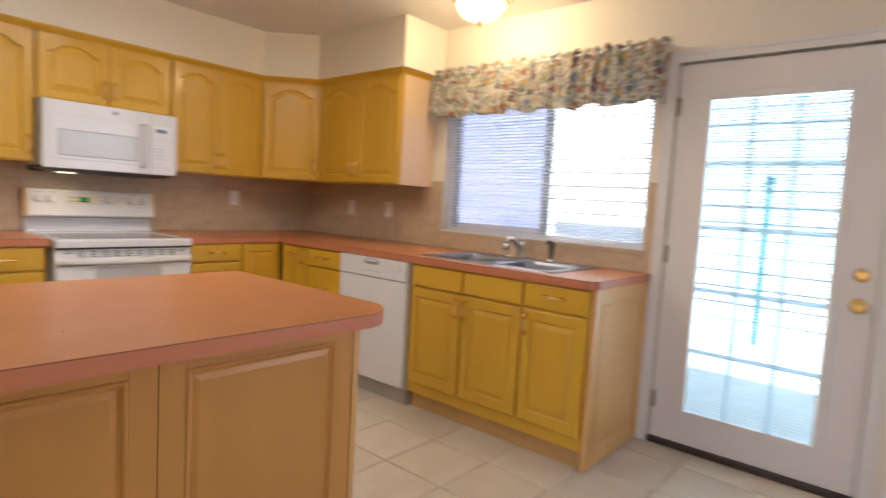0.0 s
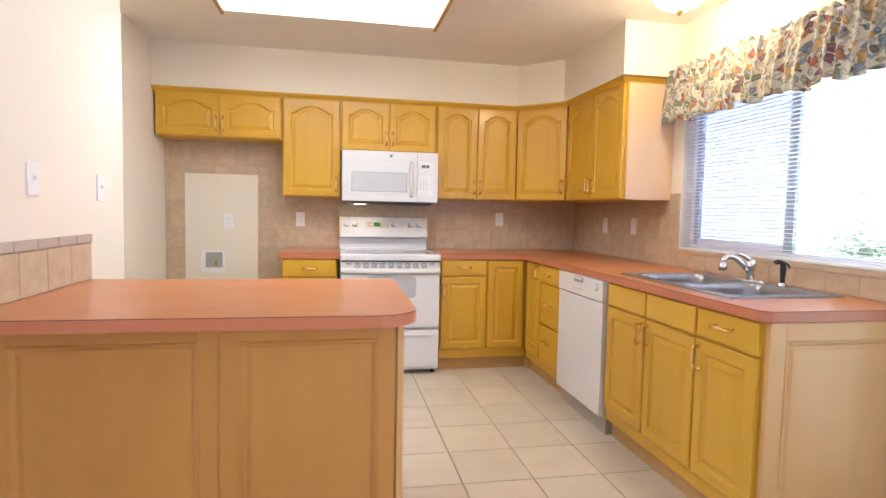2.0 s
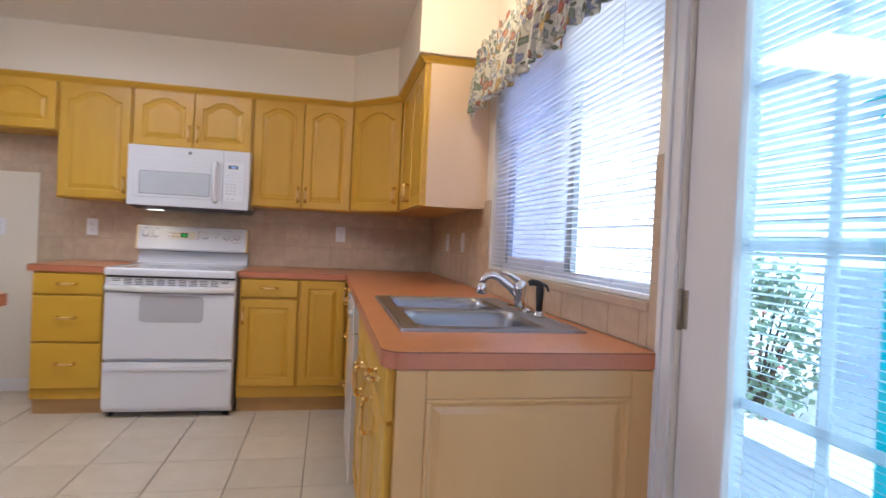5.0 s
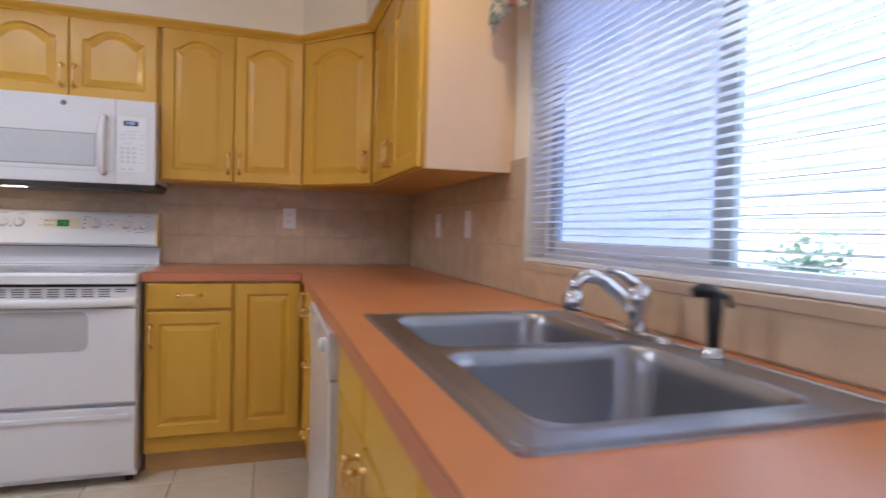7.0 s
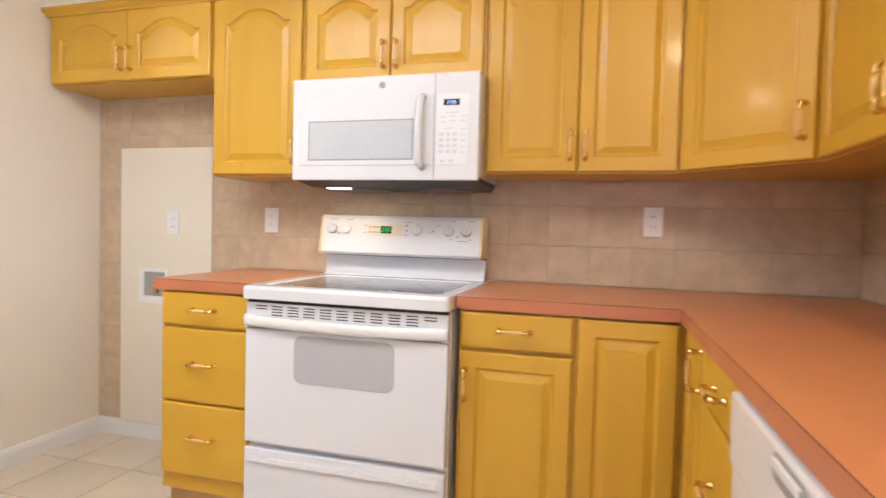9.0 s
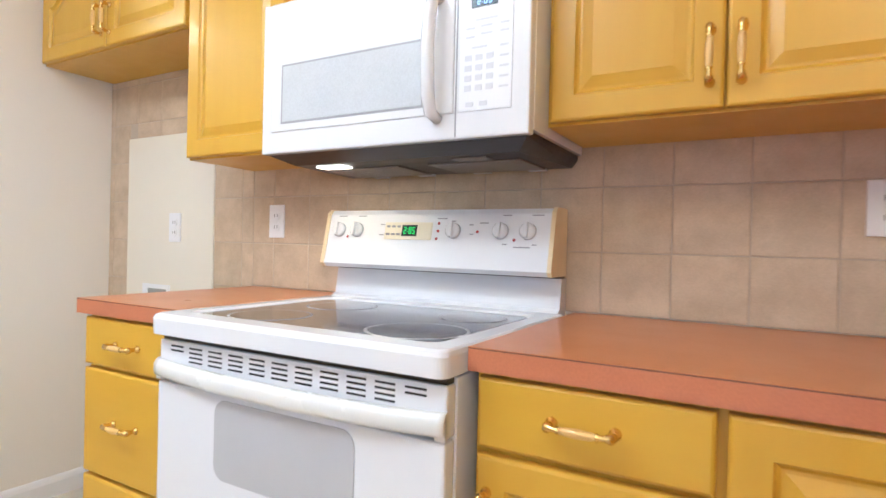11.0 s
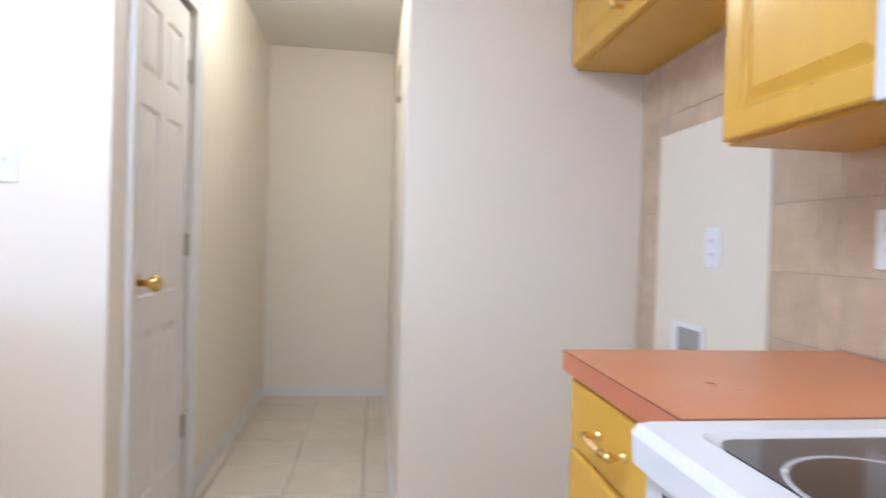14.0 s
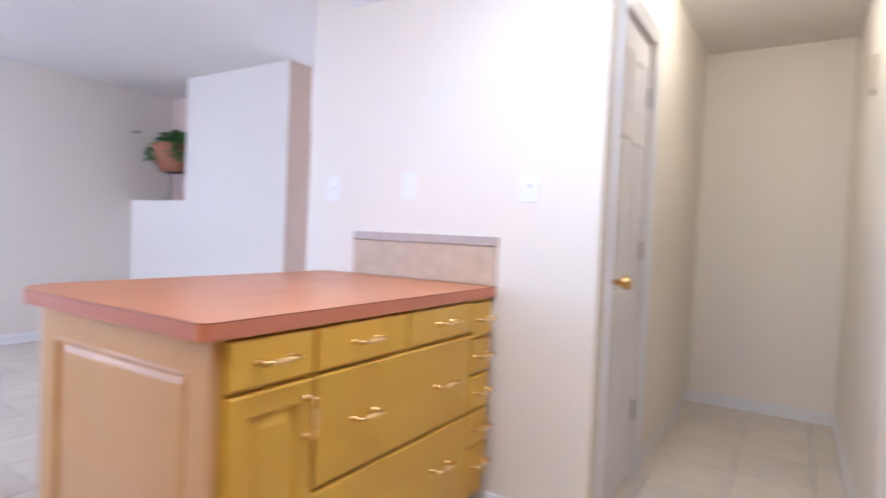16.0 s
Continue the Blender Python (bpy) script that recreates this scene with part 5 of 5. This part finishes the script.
for z in (0.24, 1.03, 1.80):
    h_ = part("hinge", box(bmesh.new(), -0.010, 0.018, -0.004, 0.0, z - 0.045, z + 0.045, 0.001), HINGE, door1, "aged metal hinge")
    part("pin", tube(bmesh.new(), [(-0.002, -0.007, z - 0.048), (-0.002, -0.007, z + 0.048)], 0.0055, 10), HINGE, h_, "hinge knuckle")
for z, r in ((1.020, 0.026), (0.885, 0.030)):
    part("rosette", lathe(bmesh.new(), [(r + 0.004, 0), (r + 0.002, -0.006), (r - 0.010, -0.010)], (0.852, 0, z), "y", 24), BRASS, door1, "round brass rosette")
part("door_handle", lathe(bmesh.new(), [(0.012, -0.008), (0.012, -0.030), (0.022, -0.036), (0.029, -0.050), (0.027, -0.064), (0.014, -0.072)], (0.852, 0, 0.885), "y", 24), BRASS, door1, "polished brass knob")
part("deadbolt", box(bmesh.new(), 0.847, 0.857, -0.030, -0.008, 1.004, 1.036, 0.003), BRASS, door1, "brass thumb turn")
bm = bmesh.new()
for x0, x1, z0, z1 in ((-0.005, 0.016, DZ0, 2.029), (0.896, 0.917, DZ0, 2.029), (0.016, 0.896, 1.99, 2.029)):
    box(bm, x0, x1, 0.046, 0.090, z0, z1)
part("door_stop", bm, DOORP, door1, "white painted stop behind the leaf")
part("threshold", box(bmesh.new(), -0.01, DW_ + 0.01, -0.02, 0.10, 0.001, 0.030, 0.004), mat("bronze_threshold", (0.07, 0.05, 0.04), 0.45, metal=0.5), door1, "dark bronze threshold")


def frame_trim(name, to_world, x0, x1, z1, label, w=0.062):
    bm = bmesh.new()
    for a, b, z0, zz in ((x0 - w, x0, 0.0, z1 + w), (x1, x1 + w, 0.0, z1 + w), (x0, x1, z1, z1 + w)):
        box(bm, a, b, -0.010, 0, z0, zz, 0.002)
    for a, b, z0, zz in ((x0 - w, x0 - w + 0.018, 0.0, z1 + w), (x1 + w - 0.018, x1 + w, 0.0, z1 + w), (x0 - w + 0.018, x1 + w - 0.018, z1 + w - 0.018, z1 + w)):
        box(bm, a, b, -0.017, -0.0102, z0, zz, 0.002)
    ob = tagged(part(name, bm, TRIM, None, label), label, kind="structure")
    ob.matrix_world = to_world
    return ob


frame_trim("door_trim", pose(E - 0.0005, 1.028, 0, rz=-90), -0.010, 0.922, 2.025, "white painted casing round the glazed door", 0.052)

# ---------------------------------------------------------------- pantry door
door2 = tagged(new("door_2"), "white six-panel pantry door, closed", "door", kind="structure")
door2.matrix_world = pose(-0.372, 2.437, 0, rz=180)
pw = 0.535
bm = bmesh.new()
cols2 = [(0.078, 0.235), (0.300, 0.457)]
rows2 = [(0.20, 0.78), (0.90, 1.55), (1.66, 1.90)]
xs = [0, 0.078, 0.235, 0.300, 0.457, pw]
zs = [0.012, 0.20, 0.78, 0.90, 1.55, 1.66, 1.90, 2.025]
for i in range(5):
    for j in range(7):
        hole = i in (1, 3) and j in (1, 3, 5)
        x0, x1, z0, z1 = xs[i], xs[i + 1], zs[j], zs[j + 1]
        if not hole:
            box(bm, x0, x1, 0, 0.034, z0, z1)
bmesh.ops.remove_doubles(bm, verts=bm.verts, dist=0.0002)
part("door_leaf", bm, DOORP, door2, "white painted door leaf")
for (x0, x1), (z0, z1) in itertools.product(cols2, rows2):
    bm = bmesh.new()
    rr = [(0, 0.0), (0.006, 0.008), (0.014, 0.010), (0.030, 0.003)]
    loops = [[bm.verts.new((x, y, z)) for x, z in ((x0 + d, z0 + d), (x1 - d, z0 + d), (x1 - d, z1 - d), (x0 + d, z1 - d))] for d, y in rr]
    for a, b in zip(loops, loops[1:]):
        for k in range(4):
            bm.faces.new((a[k], a[(k + 1) % 4], b[(k + 1) % 4], b[k]))
    bm.faces.new(loops[-1])
    part("door_panel", bm, DOORP, door2, "raised moulded panel")
for z in (0.325, 1.075, 1.785):
    part("hinge", box(bmesh.new(), pw - 0.016, pw + 0.018, -0.006, 0.0, z - 0.045, z + 0.045, 0.002), HINGE, door2, "aged metal hinge")
part("rosette", lathe(bmesh.new(), [(0.032, 0), (0.030, -0.005), (0.014, -0.009)], (0.050, 0, 0.955), "y", 24), BRASS, door2, "round brass rosette")
part("door_handle", lathe(bmesh.new(), [(0.011, -0.007), (0.011, -0.036), (0.020, -0.044), (0.028, -0.058), (0.027, -0.074), (0.012, -0.084)], (0.050, 0, 0.955), "y", 24), BRASS, door2, "polished brass knob")
frame_trim("door_trim", pose(-0.372, 2.4555, 0, rz=180), -0.010, 0.545, 2.035, "white painted casing round the pantry door", 0.056)
wall_box("wall_pantry_back", PX0 - 0.05, PX1 + 0.1, 1.9, 2.0, -0.02, H, PAINT, "plain back wall of the pantry")
one("door_chime", box(bmesh.new(), -1.38, -1.26, 3.296, 3.3145, 1.82, 1.98, 0.006), mat("tan_chime_plastic", (0.50, 0.42, 0.32), 0.5), "small tan chime box high on the hall wall", "door chime")

# ---------------------------------------------------------------- plant on the ledge
pl = thing("potted_ivy", "trailing ivy in a terracotta basket on the open ledge", "potted plant", pose(LX - 0.22, -2.28, 1.617) @ Matrix.Scale(1.15, 4))
part("pot", lathe(bmesh.new(), [(0.11, 0.0), (0.15, 0.08), (0.17, 0.20), (0.185, 0.24), (0.17, 0.245), (0.16, 0.22)], (0, 0, 0), "z", 24), TERRA, pl, "woven terracotta-coloured basket")
part("soil", lathe(bmesh.new(), [(0.155, 0.205), (0.150, 0.222)], (0, 0, 0), "z", 20), SOIL, pl, "dark soil")
stand = thing("plant_stand", "small black wrought iron plant stand on the open ledge", "plant stand", pose(LX - 0.22, -2.28, 1.3222))
for k in range(3):
    a = 2 * math.pi * k / 3 + 0.4
    part("leg", tube(bmesh.new(), [(0.055 * math.cos(a), 0.14 * math.sin(a), 0.0), (0.03 * math.cos(a), 0.07 * math.sin(a), 0.14), (0.05 * math.cos(a), 0.11 * math.sin(a), 0.284)], 0.004, 8), BLACK, stand, "curved iron leg")
part("top_ring", lathe(bmesh.new(), [(0.125, 0.284), (0.125, 0.2945), (0.02, 0.2945), (0.02, 0.284)], (0, 0, 0), "z", 24, (0.5, 1)), BLACK, stand, "flat iron top")
rnd = random.Random(4)
bm = bmesh.new()
for k in range(620):
    a, r = rnd.uniform(0, 6.283), rnd.uniform(0.02, 0.31)
    hgt = 0.20 + 0.15 * math.sqrt(max(0, 1 - (r / 0.31) ** 2)) * rnd.uniform(0.3, 1) - (0.16 * rnd.random() if r > 0.2 else 0)
    c = Vector((r * math.cos(a) * 0.55, r * math.sin(a) * 1.1, hgt))
    d = Vector((rnd.uniform(-1, 1), rnd.uniform(-1, 1), rnd.uniform(-0.4, 0.6))).normalized()
    s = d.orthogonal().normalized()
    L = rnd.uniform(0.03, 0.055)
    q4 = [bm.verts.new(p) for p in (c, c + d * L * 0.5 + s * L * 0.4, c + d * L, c + d * L * 0.5 - s * L * 0.4)]
    bm.faces.new(q4)
part("foliage", bm, IVY, pl, "green ivy leaves")

one("wall_hook", tube(bmesh.new(), [(-1.38, S, 2.03), (-1.37, S + 0.03, 2.02), (-1.33, S + 0.045, 2.005), (-1.29, S + 0.03, 2.01)], [0.012, 0.010, 0.010, 0.014], 8),
           HINGE, "small grey metal hook on the pale dining room wall", "wall hook")

# ---------------------------------------------------------------- outside
wall_box("ground", -40, 60, -50, 50, -0.30, -0.125, GRASS, "lawn around the house")
wall_box("patio", E + T, 7.15, -4, 6, -0.124, -0.06, CONC, "pale concrete patio outside the door")
nb = tagged(new("neighbour_house"), "white sided neighbouring house with a grey roof", "house")
nb.matrix_world = pose(7.2, 0, -0.12)
bm = bmesh.new()
for k in range(28):
    box(bm, -0.03 - 0.001 * (k % 2), 0.0, -9, 12, k * 0.19, k * 0.19 + 0.170)
part("siding", bm, STUCCO, nb, "white lap siding")
# dark grey backing: shade between the laps is put into its colour
part("wall", box(bmesh.new(), 0.001, 4, -9, 12, 0, 5.4), DARKSIDE, nb, "white wall darkened for shade in the lap joints")
part("roof", prism(bmesh.new(), [(-0.5, -9.4), (4.4, -9.4), (4.4, 12.4), (-0.5, 12.4)], 5.4, 5.56), ROOFING, nb, "grey eave and roof")
rnd = random.Random(8)


def shrub(x, y, r, h, blooms):
    sh = thing("shrub", "leafy green shrub with red blossoms by the patio", "shrub", pose(x, y, -0.125), "shrubs")
    tube_bm = bmesh.new()
    for k in range(7):
        a = rnd.uniform(0, 6.28)
        tube(tube_bm, [(0, 0, 0), (0.3 * r * math.cos(a), 0.3 * r * math.sin(a), h * 0.4), (0.7 * r * math.cos(a), 0.7 * r * math.sin(a), h * 0.8)], [0.02, 0.012, 0.005], 5)
    part("stems", tube_bm, SOIL, sh, "woody stems")
    for nm, cnt, mt, sz in (("foliage", 1700, LEAF, 0.07), ("blossoms", blooms, BLOOM, 0.05)):
        bm = bmesh.new()
        for k in range(cnt):
            a, e, q = rnd.uniform(0, 6.283), rnd.uniform(-1.1, 1.5), rnd.uniform(0.55, 1.0)
            q *= 0.85 + 0.2 * math.sin(3 * a) * math.cos(2 * e)
            c = Vector((r * q * math.cos(a) * math.cos(e), r * q * math.sin(a) * math.cos(e), h * 0.45 + h * 0.55 * q * math.sin(e)))
            d = Vector((rnd.uniform(-1, 1), rnd.uniform(-1, 1), rnd.uniform(-1, 1))).normalized()
            s = d.orthogonal().normalized()
            bm.faces.new([bm.verts.new(p) for p in (c, c + d * sz * 0.5 + s * sz * 0.35, c + d * sz, c + d * sz * 0.5 - s * sz * 0.35)])
        part(nm, bm, mt, sh)


for x, y, r, h in ((5.55, 3.68, 0.60, 1.34), (5.70, 4.50, 0.45, 1.02)):
    shrub(x, y, r, h, 45)
# stands for a shaded area past the patio; the dark blue-grey is its shade
fence = thing("patio_wall", "low wall along the patio edge, its shade put in blue-grey", "garden wall", pose(5.62, 0, -0.12))
part("wall", box(bmesh.new(), 0, 0.12, 1.95, 3.20, 0, 1.22, 0.01), mat("shaded_blue_grey", (0.17, 0.20, 0.25), 0.8, vary=0.6, scale=(4, 4, 4), bump=0.3), fence, "wall face with shade put into its blue-grey")
part("coping", box(bmesh.new(), -0.02, 0.14, 1.93, 3.22, 1.4205, 1.46, 0.01), CONC, fence, "pale concrete coping")
tp = thing("door_ornament", "teal hanging ornament with petalled top outside the glazed door", "door ornament", pose(3.0445, 0.578, 0))
part("strip", box(bmesh.new(), -0.004, 0.004, -0.014, 0.014, 0.62, 1.42, 0.002), TEAL, tp, "flat teal strip")
part("hub", lathe(bmesh.new(), [(0.004, -0.006), (0.026, 0), (0.004, 0.006)], (0, 0, 1.43), "x", 12), TEAL, tp, "teal hub")
part("cord", tube(bmesh.new(), [(0, 0, 1.45), (-0.003, 0, 1.87)], 0.0015, 6), VINYL, tp, "thin white cord")
part("nail", tube(bmesh.new(), [(-0.012, 0, 1.87), (0.002, 0, 1.872)], 0.003, 6), HINGE, tp, "small nail")
for k in range(9):
    a = 2 * math.pi * k / 9
    part("petal", tube(bmesh.new(), [(0, 0, 1.43), (0, 0.04 * math.cos(a), 1.43 + 0.04 * math.sin(a)), (0.003, 0.075 * math.cos(a), 1.43 + 0.075 * math.sin(a))], [0.0018, 0.0028, 0.0010], 6), TEAL, tp, "thin teal petal")

# ---------------------------------------------------------------- island backsplash
cap = thing("island_backsplash", "low taupe tile backsplash with a moulded cap above the island", "backsplash", pose(0, 0, 0))
part("backing", box(bmesh.new(), W, W + 0.0085, 1.302, 2.048, 0.9165, 1.110), GROUT_W, cap, "beige grout bed")
for k in range(4):
    y0 = 1.302 + k * 0.187
    part("tile", box(bmesh.new(), W + 0.0087, W + 0.0105, y0 + 0.001, y0 + 0.185, 0.917, 1.072, 0.0015), WALLTILE, cap)
for k in range(5):
    y0 = 1.302 + k * 0.1496
    part("cap_tile", box(bmesh.new(), W + 0.0087, W + 0.016, y0 + 0.001, y0 + 0.148, 1.075, 1.112, 0.004), CAP, cap, "beige cap tile")

# ---------------------------------------------------------------- tiles, last
def tile_mesh(name, w, h, t, material, bev=0.002):
    """A tile lying flat, its corner at the origin, with eased upper edges."""
    bm = bmesh.new()
    lo = [bm.verts.new(p) for p in ((0, 0, 0), (w, 0, 0), (w, h, 0), (0, h, 0))]
    mid = [bm.verts.new(p) for p in ((0, 0, t - bev), (w, 0, t - bev), (w, h, t - bev), (0, h, t - bev))]
    up = [bm.verts.new(p) for p in ((bev, bev, t), (w - bev, bev, t), (w - bev, h - bev, t), (bev, h - bev, t))]
    for a, b in ((lo, mid), (mid, up)):
        for k in range(4):
            bm.faces.new((a[k], a[(k + 1) % 4], b[(k + 1) % 4], b[k]))
    bm.faces.new(up)
    return mesh_of(name, bm, material)


tile_cache = {}
P, GAP = 0.165, 0.003


def lay_wall(parent, to_world, u0, u1, v0, v1, uo, vo, holes=(), backing=None):
    """Tiles over u0..u1 by v0..v1, with joints at uo + k*P and vo + k*P; holes are left bare."""
    us = sorted({u0, u1} | {uo + k * P for k in range(-40, 60) if u0 + 0.012 < uo + k * P < u1 - 0.012})
    vs = sorted({v0, v1} | {vo + k * P for k in range(-40, 60) if v0 + 0.012 < vo + k * P < v1 - 0.012})
    for ua, ub in zip(us, us[1:]):
        for va, vb in zip(vs, vs[1:]):
            a0, a1, b0, b1 = ua + GAP / 2, ub - GAP / 2, va + GAP / 2, vb - GAP / 2
            skip = False
            for h0, h1, g0, g1 in holes:
                if a0 >= h0 - 0.01 and a1 <= h1 + 0.01 and b0 >= g0 - 0.01 and b1 <= g1 + 0.01:
                    skip = True
                elif a1 > h0 and a0 < h1 and b1 > g0 and b0 < g1:
                    if a0 < h0 and a1 < h1:
                        a1 = h0 - 0.001
                    elif a1 > h1 and a0 > h0:
                        a0 = h1 + 0.001
                    elif b0 < g0:
                        b1 = g0 - 0.001
                    else:
                        b0 = g1 + 0.001
            if skip or a1 - a0 < 0.01 or b1 - b0 < 0.01:
                continue
            key = (round(a1 - a0, 3), round(b1 - b0, 3))
            if key not in tile_cache:
                tile_cache[key] = tile_mesh("tile", *key, 0.0065, WALLTILE, 0.0015)
            part("tile", tile_cache[key], None, parent, at=to_world @ Matrix.Translation((a0, b0, 0.0)))


TN = Matrix(((1, 0, 0, 0), (0, 0, -1, N - 0.0015), (0, 1, 0, 0), (0, 0, 0, 1)))
TE = Matrix(((0, 0, -1, E - 0.0015), (-1, 0, 0, 0), (0, 1, 0, 0), (0, 0, 0, 1)))
# grout beds behind the tiles
bm = box(bmesh.new(), 0.43, E - 0.002, N - 0.006, N - 0.0002, 0.916, 1.36)
box(bm, -0.489, 0.43, N - 0.006, N - 0.0002, 0.087, 1.76)
grout_n = structure("wall_grout_range", bm, GROUT_W, "beige grout bed of the range wall tiles")
bm = box(bmesh.new(), E - 0.006, E - 0.0002, 2.612, N - 0.007, 0.916, 1.385)
box(bm, E - 0.006, E - 0.0002, 1.140, 2.612, 0.916, 1.010)
box(bm, E - 0.006, E - 0.0002, 1.072, 1.139, 0.916, 1.405)
grout_e = structure("wall_grout_window", bm, GROUT_W, "beige grout bed of the window wall tiles")
X0 = 1.690
lay_wall(grout_n, TN, 0.43, E - 0.008, 0.917, 1.345, X0, 1.072)
lay_wall(grout_n, TN, -0.489, 0.43, 0.088, 1.76, X0, 1.072, holes=((-0.342, 0.215, 0.0, 1.503),))
lay_wall(grout_e, TE, -(N - 0.008), -2.612, 0.917, 1.360, -2.83, 1.082)
lay_wall(grout_e, TE, -2.72, -2.612, 1.360, 1.385, -2.83, 1.082)
lay_wall(grout_e, TE, -2.612, -1.141, 0.917, 1.010, -2.83, 1.082)
lay_wall(grout_e, TE, -1.141, -1.073, 0.917, 1.405, -2.83, 1.082)

# floor tiles
FP = 0.341
floor_holder = tagged(new("floor_tiles"), "cream ceramic floor tiles with brown grout", "", kind="structure")
ftile = tile_mesh("tile", FP - 0.005, FP - 0.005, 0.012, FLOORTILE, 0.002)
cells = []
for i in range(-17, 5):
    for j in range(-18, 3):
        x, y = 1.420 + i * FP, 3.185 + j * FP
        if x + FP < -4.2 or y + FP < S or x > E or y > N:
            continue
        cells.append((math.hypot(x - 0.9, y - 2.2) + (2.5 if x < -2.4 or y < -0.5 else 0), x, y))
cells.sort()
far = bmesh.new()
for k, (_, x, y) in enumerate(cells):
    if k < 290:
        part("tile", ftile, None, floor_holder, at=(x + 0.0025, y + 0.0025, -0.012))
    else:
        box(far, x + 0.0025, x + FP - 0.0025, y + 0.0025, y + FP - 0.0025, -0.0119, 0.0)
far_tiles = part("far_tiles", far, FLOORTILE, floor_holder, "cream floor tiles of the far rooms")
tagged(far_tiles, kind="stuff")
